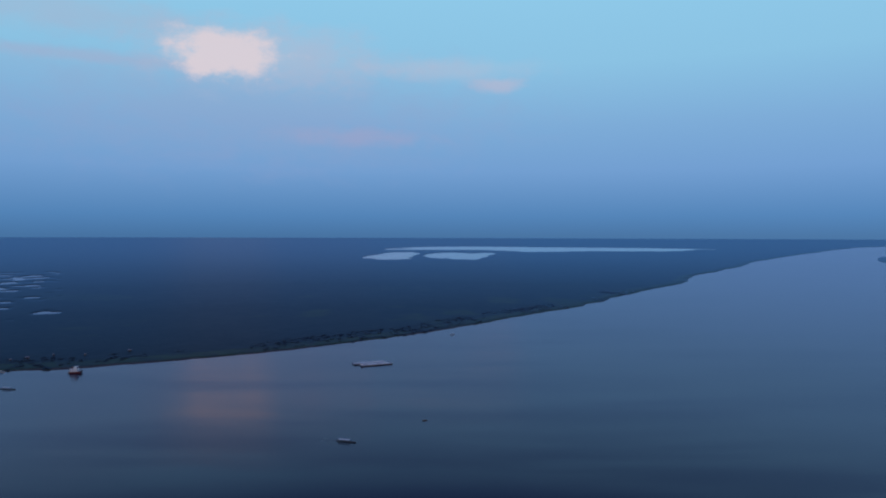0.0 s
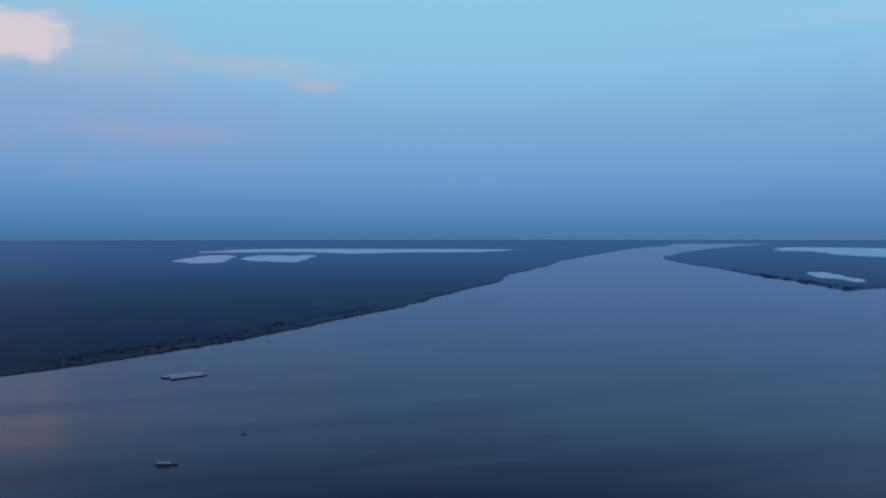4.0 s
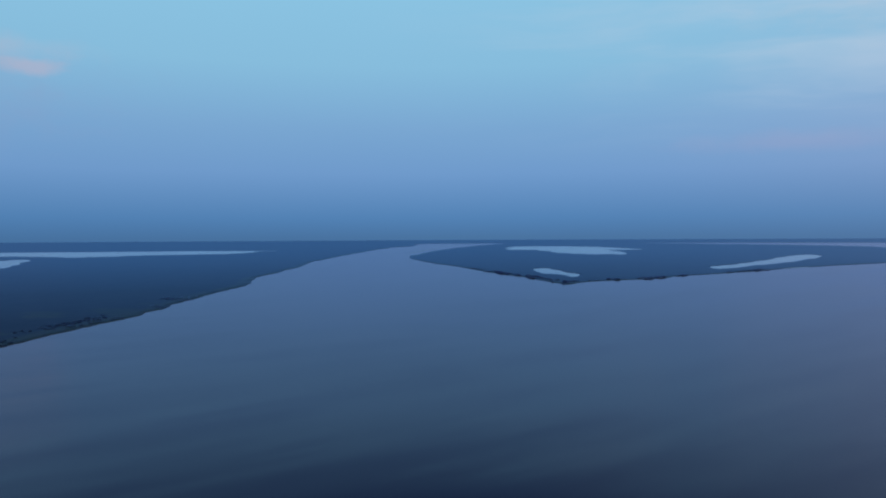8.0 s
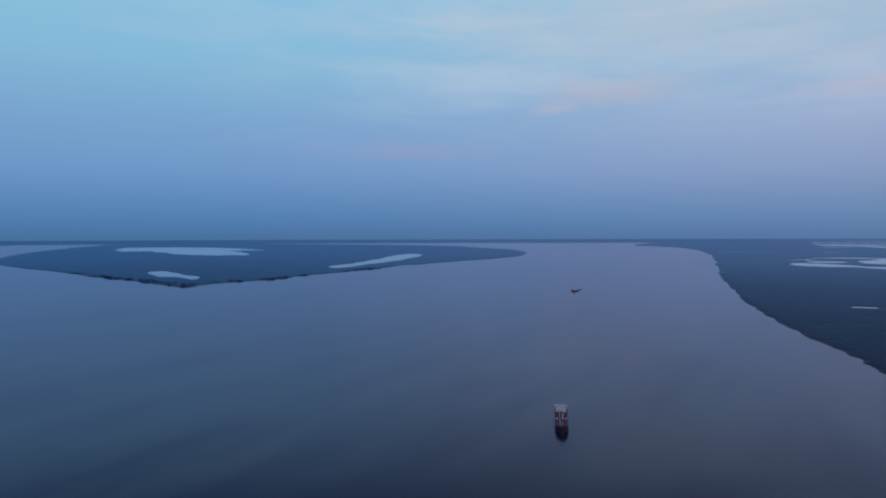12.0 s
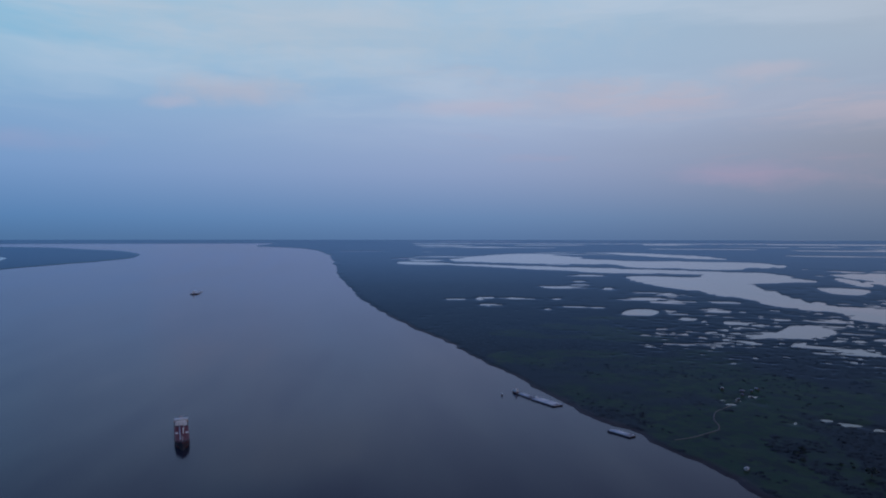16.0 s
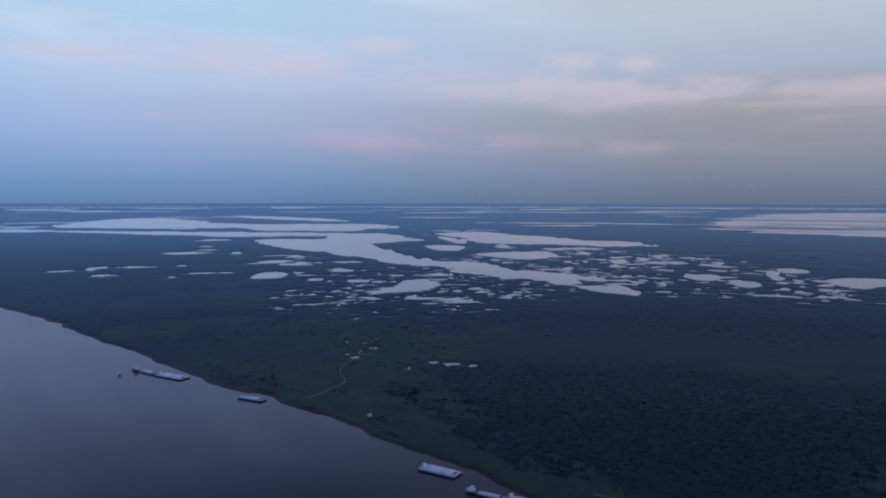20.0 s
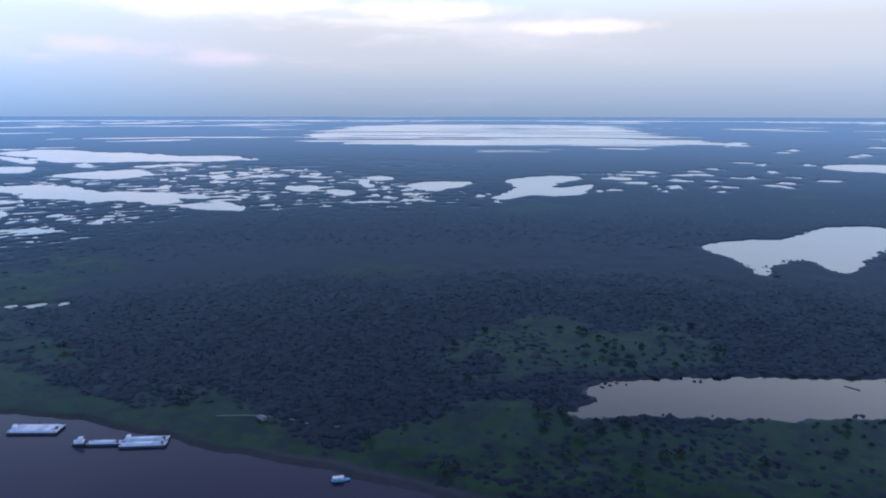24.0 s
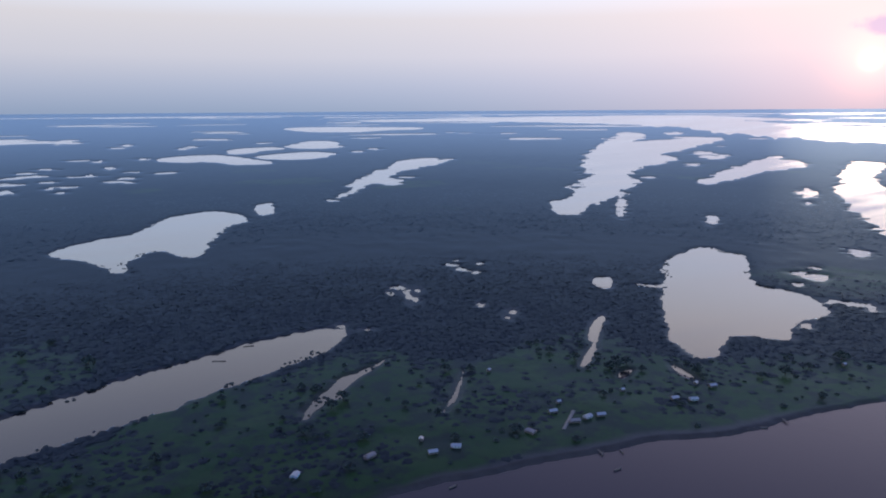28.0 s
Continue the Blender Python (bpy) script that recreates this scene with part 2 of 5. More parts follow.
def ground_material():
    m, n = material("ground_cover")
    at = n.add("ShaderNodeTexCoord").outputs["Object"]

    def cover(name):
        node = n.add("ShaderNodeAttribute")
        node.attribute_name = name
        return node.outputs["Fac"]

    big, mid, small = n.noise(at, 0.0025, 4), n.noise(at, 0.02, 5, 0.6), n.noise(at, 0.11, 4, 0.65)
    # leaf colours with the blue of the distance haze put into them
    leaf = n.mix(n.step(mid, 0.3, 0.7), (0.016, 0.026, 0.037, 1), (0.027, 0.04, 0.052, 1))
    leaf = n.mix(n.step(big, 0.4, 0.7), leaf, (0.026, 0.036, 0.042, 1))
    cell = n.add("ShaderNodeTexVoronoi", Vector=at, Scale=0.11)
    crowns = n.math("MULTIPLY", n.add("ShaderNodeSeparateColor", Color=cell.outputs["Color"]).outputs[0], 0.5)
    leaf = n.mix(crowns, leaf, n.mix(1.0, leaf, (0.5, 0.52, 0.56, 1), "MULTIPLY"))
    band = n.noise(n.vec("MULTIPLY", at, (1, 1, 0)).outputs[0], 0.009, 6, 0.65)
    leaf = n.mix(n.math("MULTIPLY", n.step(band, 0.45, 0.62), 0.45), leaf, (0.016, 0.024, 0.034, 1))
    grass = n.mix(n.step(mid, 0.35, 0.7), (0.034, 0.064, 0.025, 1), (0.052, 0.08, 0.032, 1))
    grass = n.mix(n.step(small, 0.5, 0.75), grass, (0.04, 0.046, 0.03, 1))
    grass = n.mix(n.math("MULTIPLY", n.step(n.noise(at, 0.045, 5, 0.65), 0.46, 0.6), 0.75), grass, (0.033, 0.037, 0.034, 1))
    mud = n.mix(small, (0.06, 0.05, 0.05, 1), (0.115, 0.098, 0.094, 1))
    # near ground painted lighter, to lift the shade between the crowns
    leaf = n.mix(cover("near_tone"), leaf, n.mix(mid, (0.028, 0.032, 0.039, 1), (0.044, 0.048, 0.052, 1)))
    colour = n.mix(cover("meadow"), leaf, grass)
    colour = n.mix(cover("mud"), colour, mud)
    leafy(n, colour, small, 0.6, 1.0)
    return m


def leaf_material(name, dark, light, haze_gloss=0.8):
    m, n = material(name)
    at = n.add("ShaderNodeTexCoord").outputs["Object"]
    one = n.add("ShaderNodeNewGeometry").outputs["Random Per Island"]
    fine, patch = n.noise(at, 0.5, 5, 0.7), n.step(n.noise(at, 0.018, 5, 0.6), 0.3, 0.7)
    colour = n.mix(n.math("ADD", n.math("MULTIPLY", one, 0.4), n.math("MULTIPLY", patch, 0.6)), dark, light)
    colour = n.mix(n.step(fine, 0.35, 0.7), n.mix(0.5, colour, (0.022, 0.03, 0.03, 1)), colour)
    leafy(n, colour, fine, 0.5, 0.4, haze_gloss)
    return m


def water_material(name, body, wind, ior, tint, sheen, rough0):
    m, n = material(name)
    at = n.add("ShaderNodeTexCoord").outputs["Object"]
    ripple = n.noise(n.vec("MULTIPLY", at, (0.35, 0.8, 1)).outputs[0], 0.6, 5, 0.6)
    drift = n.noise(n.vec("MULTIPLY", at, (0.2, 1.0, 1)).outputs[0], 0.01, 5, 0.6)
    high = n.math("MULTIPLY", ripple, 0.12)
    normal = n.add("ShaderNodeBump", Height=high, Strength=wind, Distance=0.6).outputs[0]
    silt = n.mix(n.noise(at, 0.004, 4), body, tuple(c * 1.35 for c in body[:3]) + (1,))
    matt = n.add("ShaderNodeBsdfDiffuse", Color=silt)
    rough = n.math("ADD", n.math("MULTIPLY", n.step(drift, 0.3, 0.7), 0.12), rough0)
    gloss = n.add("ShaderNodeBsdfGlossy", Color=tint, Roughness=rough, Normal=normal)
    fresnel = n.add("ShaderNodeFresnel", IOR=ior, Normal=normal).outputs[0]
    fresnel = n.math("MULTIPLY", fresnel, sheen, clamp=True)
    both = n.add("ShaderNodeMixShader", i0=fresnel, i1=matt.outputs[0], i2=gloss.outputs[0])
    n.add("ShaderNodeOutputMaterial", Surface=both.outputs[0])
    return m


def plain(name, colour, rough=0.5, metal=0.0, wear=0.25, size=0.6):
    """Painted or bare surface with weathering."""
    m, n = material(name)
    at = n.add("ShaderNodeTexCoord").outputs["Object"]
    grime, fine = n.noise(at, size, 5, 0.65), n.noise(at, size * 9, 3)
    tone = n.mix(n.math("MULTIPLY", n.step(grime, 0.45, 0.75), wear), colour, tuple(c * 0.35 for c in colour[:3]) + (1,))
    tone = n.mix(n.math("MULTIPLY", fine, wear * 0.5), tone, tuple(c * 0.6 for c in colour[:3]) + (1,))
    finish(n, tone, rough, fine, 0.15, 0.02, Metallic=metal)
    return m


GROUND = ground_material()
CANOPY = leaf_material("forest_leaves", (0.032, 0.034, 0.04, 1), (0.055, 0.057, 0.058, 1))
# bluer copy of the forest leaves, distance haze put into its colour
CANOPY_HAZED = leaf_material("hazed_forest_leaves", (0.024, 0.034, 0.045, 1), (0.036, 0.048, 0.058, 1), 0.95)
BUSH = leaf_material("bush_leaves", (0.056, 0.066, 0.06, 1), (0.088, 0.1, 0.08, 1), 0.9)
CROWN = leaf_material("tree_leaves", (0.064, 0.074, 0.066, 1), (0.098, 0.112, 0.088, 1), 0.9)
BARK = plain("bark", (0.09, 0.07, 0.055, 1), 0.9)
RIVER = water_material("silty_river_water", (0.0165, 0.017, 0.028, 1), 0.18, 1.235, (0.75, 0.785, 1.0, 1), 1.0, 0.09)
LAKE = water_material("still_lake_water", (0.018, 0.018, 0.02, 1), 0.06, 1.33, (0.82, 0.88, 0.98, 1), 1.25, 0.05)

# ---- the plan: shores, lakes and meadows as outlines in metres, east and north of the first hover point ----
NORTH = [(-20000, 3000), (-3000, 900), (-1300, 960), (-650, 1020), (-565, 1030), (-505, 1065), (-410, 1115), (-285, 1195), (-155, 1315), (-50, 1415), (20, 1505), (130, 1650), (260, 1820), (395, 1985), (435, 2085), (490, 2120), (545, 2280), (760, 2570), (1050, 3050), (1200, 3430), (1840, 4420), (2700, 5930), (4650, 8750), (6750, 11700), (8350, 13600), (16000, 24000), (15000, 60000), (-60000, 30000)]
ISLAND = [(3750, 6160), (3070, 4630), (2700, 3630), (2430, 2960), (2270, 2550), (2110, 2210), (2090, 2130), (2270, 2220), (2470, 2220), (2850, 2190), (2950, 2250), (3650, 2310), (4610, 2410), (5610, 2390), (6750, 2390), (8450, 2850), (10600, 3800), (13300, 5600), (15650, 8100), (18400, 16100), (15600, 19100), (8050, 11250), (5300, 8100)]
SOUTH = [(16200, 3150), (13450, 1800), (12150, 1300), (9100, 800), (6490, 520), (4510, 360), (3120, 220), (2390, 120), (1915, 45), (1595, -20), (1390, -75), (1305, -95), (1155, -115), (1040, -145), (970, -160), (880, -175), (815, -185), (785, -190), (730, -215), (675, -225), (615, -240), (565, -245), (520, -255), (485, -260), (445, -270), (410, -270), (375, -275), (350, -270), (315, -275), (280, -275), (255, -280), (245, -275), (-70, -285), (-100, -285), (-125, -280), (-165, -280), (-200, -270), (-235, -270), (-270, -255), (-305, -250), (-330, -250), (-370, -245), (-420, -240), (-520, -230), (-900, -225), (-2500, -600), (-20000, -1500), (-50000, -40000), (0, -60000), (60000, -20000), (40000, 5000)]
LAKES = {}
LAKES["bird"] = [(115, -1105), (65, -1175), (-10, -1220), (-70, -1375), (-165, -1440), (-205, -1380), (-210, -1280), (-165, -1245), (-110, -1105), (-80, -985), (-60, -990), (-40, -1060), (-10, -1050), (20, -990), (15, -905), (45, -965), (65, -1035), (100, -1075)]
LAKES["birdlet"] = [(-250, -1415), (-274, -1490), (-301, -1495), (-284, -1410), (-278, -1360), (-255, -1345), (-244, -1335)]
LAKES["wing"] = [(-426, -1490), (-494, -1590), (-538, -1655), (-590, -1785), (-721, -2010), (-880, -2230), (-1040, -2485), (-1160, -2585), (-1240, -2575), (-1170, -2440), (-1285, -2515), (-1180, -2415), (-1030, -2235), (-885, -2125), (-796, -2000), (-749, -1885), (-749, -1810), (-692, -1730), (-674, -1760), (-640, -1795), (-559, -1655), (-470, -1515), (-431, -1470)]
LAKES["boot"] = [(-758, -1130), (-830, -1175), (-960, -1295), (-1140, -1485), (-1435, -1830), (-1580, -2025), (-2170, -2710), (-3310, -3860), (-3870, -4470), (-3830, -4170), (-3240, -3560), (-2800, -3200), (-3020, -3220), (-3320, -3290), (-3660, -3370), (-3680, -3250), (-2955, -2765), (-2540, -2520), (-2185, -2285), (-1995, -2000), (-1830, -1930), (-1560, -1750), (-1440, -1630), (-1320, -1465), (-1105, -1275), (-905, -1130), (-749, -1035)]
LAKES["feather"] = [(-1435, -1360), (-1595, -1455), (-1875, -1610), (-2210, -1795), (-2560, -1955), (-2315, -1800), (-2310, -1730), (-2155, -1545), (-2010, -1500), (-1880, -1505), (-1610, -1385), (-1400, -1295)]
LAKES["gold"] = [(-1775, -1190), (-2445, -1575), (-2465, -1470), (-2025, -1235), (-1735, -1050), (-1485, -820), (-965, -510), (-1070, -630), (-1210, -750), (-1445, -950)]
LAKES["heart"] = [(-590, -627), (-631, -651), (-694, -682), (-744, -692), (-730, -639), (-740, -625), (-681, -566), (-626, -513), (-614, -495), (-629, -467), (-623, -435), (-602, -405), (-570, -389), (-535, -391), (-509, -380), (-483, -358), (-473, -367), (-462, -387), (-448, -395), (-425, -380), (-393, -358), (-376, -366), (-389, -391), (-396, -414), (-431, -453), (-496, -526), (-556, -582)]
LAKES["long"] = [(160, -405), (140, -435), (155, -460), (140, -480), (110, -500), (60, -525), (15, -540), (-35, -560), (-60, -575), (-80, -575), (-130, -580), (-150, -565), (-120, -525), (-80, -505), (-45, -490), (15, -465), (10, -465), (55, -445), (100, -430), (130, -415)]
LAKES["hook"] = [(-56, -401), (-69, -422), (-88, -440), (-102, -457), (-121, -460), (-154, -482), (-140, -471), (-113, -451), (-100, -439), (-92, -421), (-86, -423), (-73, -414), (-61, -399)]
LAKES["creek"] = [(-141, -365), (-163, -388), (-183, -414), (-196, -431), (-179, -404), (-161, -380)]
LAKES["leg"] = [(-381, -491), (-388, -491), (-346, -449), (-308, -410), (-287, -392), (-278, -392), (-303, -413), (-326, -434), (-327, -442), (-355, -474)]
LAKES["knee"] = [(-470, -613), (-486, -621), (-497, -608), (-466, -576), (-457, -580), (-462, -602)]
LAKES["dot"] = [(-288, -360), (-300, -368), (-310, -366), (-302, -361), (-292, -356)]
LAKES["slip"] = [(-344, -362), (-345, -354), (-339, -328), (-335, -335), (-336, -345)]
LAKES["upper"] = [(3660, -2350), (3610, -2450), (3750, -2690), (3630, -2735), (3400, -2685), (3170, -2665), (2965, -2650), (2805, -2585), (2770, -2650), (2580, -2560), (2490, -2625), (2370, -2650), (2275, -2635), (2110, -2515), (2180, -2465), (2215, -2325), (2360, -2305), (2490, -2245), (2585, -2160), (2650, -2040), (2840, -2085), (3130, -2215), (3370, -2290)]
LAKES["middle"] = [(2160, -1555), (2190, -1675), (2135, -1770), (2120, -1860), (1985, -1805), (1900, -1695), (1875, -1595), (1920, -1560), (2035, -1550)]
LAKES["pond_a"] = [(1225, -1155), (1195, -1195), (1170, -1215), (1180, -1245), (1120, -1220), (1055, -1180), (1040, -1155), (1065, -1145), (1120, -1135), (1175, -1140)]
LAKES["pond_b"] = [(1410, -694), (1410, -731), (1440, -790), (1505, -850), (1550, -875), (1535, -925), (1455, -920), (1390, -855), (1370, -805), (1375, -754)]
LAKES["pond_c"] = [(1840, -579), (1925, -645), (1935, -692), (1875, -701), (1800, -652), (1810, -604)]
LAKES["pond_d"] = [(1230, -1565), (1225, -1610), (1200, -1650), (1145, -1610), (1120, -1530), (1145, -1510)]
LAKES["pond_e"] = [(1080, -1545), (1085, -1590), (1040, -1570), (1025, -1575), (980, -1525), (985, -1470), (1015, -1485)]
LAKES["pond_f"] = [(955, -1745), (950, -1855), (905, -1905), (840, -1925), (815, -1935), (805, -1840), (820, -1745), (810, -1675), (875, -1695)]
LAKES["pond_g"] = [(744, -2050), (692, -2185), (643, -2255), (544, -2245), (571, -2100), (587, -1970), (537, -1865), (501, -1930), (463, -2005), (458, -1870), (448, -1750), (496, -1695), (557, -1705), (577, -1640), (608, -1560), (622, -1595), (629, -1725), (640, -1810), (699, -1955)]
LAKES["pond_h"] = [(1130, -1795), (1160, -1870), (1130, -1860), (1085, -1770), (1025, -1715), (1035, -1675)]
LAKES["isl_a"] = [(10060, 11130), (10230, 10880), (9160, 8610), (6540, 5750), (6180, 5720), (6560, 6670), (8180, 8910)]
LAKES["isl_b"] = [(3000, 3370), (3130, 3370), (2870, 2990), (2770, 2750), (2560, 2560), (2710, 2800), (2720, 2950)]
LAKES["isl_c"] = [(9400, 10550), (10400, 10550), (9100, 8650), (6550, 5750), (6350, 5950), (7650, 7900)]
LAKES["isl_d"] = [(4040, 2800), (4960, 3070), (7430, 4020), (7130, 3670), (5530, 3070), (4570, 2830), (3930, 2660)]
LAKES["n_a"] = [(-720, 6530), (-610, 8040), (-330, 8340), (-310, 6230), (-480, 5780)]
LAKES["n_b"] = [(-200, 7150), (40, 8380), (380, 7650), (570, 8170), (270, 5980), (30, 6110)]
LAKES["n_c"] = [(-760, 9980), (-220, 11450), (460, 12420), (1570, 11740), (2720, 11390), (3820, 10620), (3210, 9560), (2020, 9410), (1110, 8810), (760, 9790), (130, 10310)]
LAKES["s_a"] = [(5540, -43), (5850, -100), (5610, -339), (5310, -490), (5250, -214)]
LAKES["s_b"] = [(6570, -618), (7760, -1000), (8800, -1710), (7590, -1870), (6510, -1805), (6010, -1905), (5720, -2315), (5500, -2750), (5110, -2870), (4520, -2440), (4330, -2155), (4440, -1950), (4670, -1710), (5280, -1710), (5340, -1340), (5560, -900), (5960, -636)]
LAKES["s_c"] = [(5370, -374), (5190, -618), (5040, -810), (4730, -1110), (4400, -1455), (4190, -1680), (3950, -1960), (3740, -1815), (3880, -1550), (3970, -1240), (4300, -1070), (4450, -870), (4780, -732), (5080, -535)]
LAKES["wide"] = [(-4850, -11350), (-7650, -12050), (-11500, -12750), (-10750, -10450), (-8200, -7000), (-7000, -4950), (-6540, -3920), (-5820, -2930), (-3700, -1860), (-3850, -2300), (-3930, -2750), (-4370, -3750), (-5750, -6100), (-6050, -8100), (-5650, -9750)]
LAKES["mid_a"] = [(-209, -3070), (-292, -3270), (-390, -3300), (-484, -3290), (-525, -3070), (-570, -2815), (-586, -2685), (-514, -2660), (-438, -2670), (-432, -2830), (-354, -2945), (-310, -2880), (-235, -2960)]
LAKES["thin"] = [(-1895, -7570), (-2330, -7880), (-2760, -7430), (-3050, -7150), (-3130, -6720), (-2805, -6390), (-2550, -6430), (-2215, -5980), (-1875, -6190), (-1815, -6730)]
LAKES["channel_a"] = [(3550, -1215), (3560, -1290), (3510, -1395), (3400, -1480), (3480, -1565), (3700, -1685), (3890, -1925), (3900, -2070), (3650, -2070), (3320, -1985), (3060, -1895), (3100, -1815), (3050, -1690), (3010, -1570), (2910, -1475), (2740, -1450), (2565, -1395), (2355, -1325), (2165, -1270), (2070, -1245), (1935, -1130), (2015, -1115), (2115, -1115), (2290, -1155), (2380, -1155), (2515, -1150), (2665, -1145), (2840, -1120), (3050, -1125), (3240, -1140)]
LAKES["channel_b"] = [(2190, -1275), (2070, -1245), (2115, -1310), (1985, -1260), (1915, -1290), (1895, -1325), (1820, -1335), (1720, -1320), (1595, -1260), (1560, -1315), (1490, -1315), (1425, -1335), (1365, -1335), (1245, -1305), (1295, -1265), (1330, -1260), (1255, -1195), (1280, -1135), (1345, -1180), (1435, -1185), (1450, -1130), (1520, -1140), (1595, -1160), (1620, -1120), (1695, -1115), (1750, -1195), (1860, -1185), (1925, -1110)]
LAKES["sliver"] = [(3350, -2190), (3170, -2145), (2830, -2000), (2765, -1925), (3040, -2035)]
LAKES["lens"] = [(2670, -1660), (2675, -1735), (2600, -1790), (2550, -1795), (2360, -1625), (2430, -1570)]
LAKES["pond_i"] = [(1195, -1960), (1155, -2000), (1090, -1955), (1100, -1880), (1135, -1880)]
LAKES["s_d"] = [(9200, -2800), (8500, -3160), (7190, -3260), (6290, -3090), (6600, -2925), (7550, -2800)]
LAKES["mid_b"] = [(-568, -3630), (-704, -3780), (-855, -3830), (-890, -3640), (-732, -3550), (-612, -3320), (-558, -3330)]
LAKES["mid_c"] = [(-600, -3070), (-789, -3250), (-920, -3280), (-985, -3140), (-865, -2920), (-796, -2855), (-682, -2835), (-624, -2950)]
LAKES["mid_d"] = [(-935, -3820), (-1195, -4340), (-1325, -4410), (-1270, -3970), (-1170, -3610), (-1035, -3570), (-950, -3690)]
MARSH = [(1630, -680), (1855, -1165), (2170, -2100), (1620, -2110), (1030, -1810), (725, -1485), (965, -1295), (1230, -1170), (1185, -890), (1100, -615), (1255, -510)]
FLATS = [(3530, -4540), (2425, -4230), (1720, -3650), (1215, -3540), (815, -3830), (525, -4330), (285, -5000), (545, -6320), (1385, -8500), (2260, -12750), (5530, -13200), (6570, -10750)]
MEADOWS = [[(1205, -130), (1250, -290), (1285, -525), (1040, -645), (810, -670), (755, -620), (785, -470), (720, -380), (640, -355), (510, -325), (355, -340), (285, -320), (235, -315), (270, -260), (605, -235), (830, -170)],
           [(270, -475), (280, -530), (260, -580), (160, -630), (70, -680), (55, -605), (50, -565), (140, -505), (165, -480), (190, -430), (230, -410)],
           [(450, -320), (385, -335), (290, -315), (265, -335), (250, -415), (185, -425), (130, -410), (10, -455), (-70, -485), (-75, -480), (-135, -515), (-135, -405), (-250, -450), (-365, -480), (-360, -390), (-375, -335), (-445, -330), (-485, -280), (-430, -240), (-235, -270), (-75, -285), (245, -270), (400, -270)]]
BANK_MEADOW = [(735, -220), (775, -265), (730, -350), (635, -325), (575, -325), (500, -310), (435, -305), (380, -315), (320, -325), (285, -275), (355, -265), (470, -260), (560, -250), (655, -230)]

# pools: east, north, half breadth across and along the sight line, placed to fit the camera's view
POOLS_A = [(6662, -121, 81, 164), (6126, -316, 105, 212), (2813, -681, 88, 64), (3652, -1016, 73, 88), (3168, -836, 25, 55), (2947, -774, 42, 47), (2698, -825, 17, 61), (2399, -958, 41, 70), (2524, -898, 63, 30), (2245, -792, 65, 59), (2141, -849, 55, 56), (2107, -994, 46, 43), (2101, -271, 31, 43), (2338, -299, 31, 27), (2315, -377, 31, 27), (2290, -422, 26, 19), (2291, -199, 33, 20), (2292, -268, 8, 26), (2029, -492, 48, 26), (1990, -561, 19, 22)]
POOLS_B = [(2279, -520, 14, 27), (1954, -411, 9, 20), (1877, -860, 30, 56), (1877, -728, 13, 32), (1809, -724, 18, 20), (1695, -699, 17, 35), (1641, -716, 7, 17), (1493, -694, 8, 14), (1603, -781, 26, 47), (1662, -924, 18, 23), (1312, -596, 11, 10), (1335, -640, 18, 10), (1316, -656, 12, 10), (1298, -526, 33, 7), (1384, -591, 10, 12), (1234, -764, 47, 28), (1187, -780, 34, 43), (1279, -737, 14, 35), (1415, -918, 20, 12), (1310, -830, 7, 13)]
POOLS_C = [(1307, -874, 10, 20), (1312, -925, 15, 27), (1263, -911, 15, 19), (1616, -1003, 31, 19), (1168, -896, 12, 23), (1185, -936, 12, 18), (2435, -1926, 30, 128), (2151, -2073, 106, 93), (1712, -1608, 11, 29), (1546, -1444, 13, 70), (1949, -1930, 22, 98), (1685, -1657, 9, 29), (1745, -1870, 30, 34), (1611, -1746, 28, 87), (1521, -1631, 21, 64), (1496, -1497, 17, 23), (1451, -1612, 8, 24), (1429, -1684, 17, 30), (1361, -1636, 7, 23), (1246, -1331, 25, 21)]
POOLS_D = [(1183, -1278, 27, 16), (1189, -1335, 14, 16), (1128, -1351, 8, 24), (1279, -1454, 15, 19), (1534, -1841, 28, 35), (1631, -1884, 23, 95), (1685, -2026, 12, 106), (1476, -1863, 31, 71), (1386, -1905, 28, 41), (1408, -1984, 16, 44), (1289, -1897, 71, 39), (1257, -1756, 24, 23), (1096, -1475, 14, 17), (1027, -1340, 8, 14), (993, -1439, 10, 12), (923, -1391, 10, 14), (977, -1614, 8, 17), (910, -1506, 9, 30), (976, -1684, 11, 36), (918, -1590, 7, 16)]
POOLS_E = [(855, -1473, 17, 41), (821, -1399, 7, 12), (949, -1732, 17, 36), (799, -1452, 9, 26), (763, -1392, 9, 17), (780, -1473, 16, 32), (783, -1516, 14, 14), (743, -1452, 16, 15), (894, -1663, 11, 33), (854, -1569, 12, 22), (665, -1598, 8, 29), (660, -1648, 5, 16), (592, -1514, 5, 13), (509, -2389, 77, 25), (437, -2233, 45, 60), (414, -2378, 57, 49), (395, -2518, 51, 45), (359, -2111, 43, 37), (386, -1876, 21, 23), (416, -1838, 7, 19)]
POOLS_F = [(243, -2029, 20, 68), (252, -2232, 32, 54), (233, -2632, 38, 37), (182, -2773, 31, 41), (204, -2496, 40, 44), (260, -2454, 36, 33), (155, -2262, 18, 28), (106, -2083, 31, 36), (147, -2070, 10, 24), (115, -1951, 10, 21), (73, -2408, 49, 22), (44, -2453, 12, 33), (300, -2036, 10, 23), (275, -1953, 6, 21), (255, -1905, 6, 20), (-13, -2183, 25, 39), (-57, -2281, 22, 43), (-24, -2718, 15, 60), (-79, -2515, 29, 35), (-161, -2406, 35, 48)]
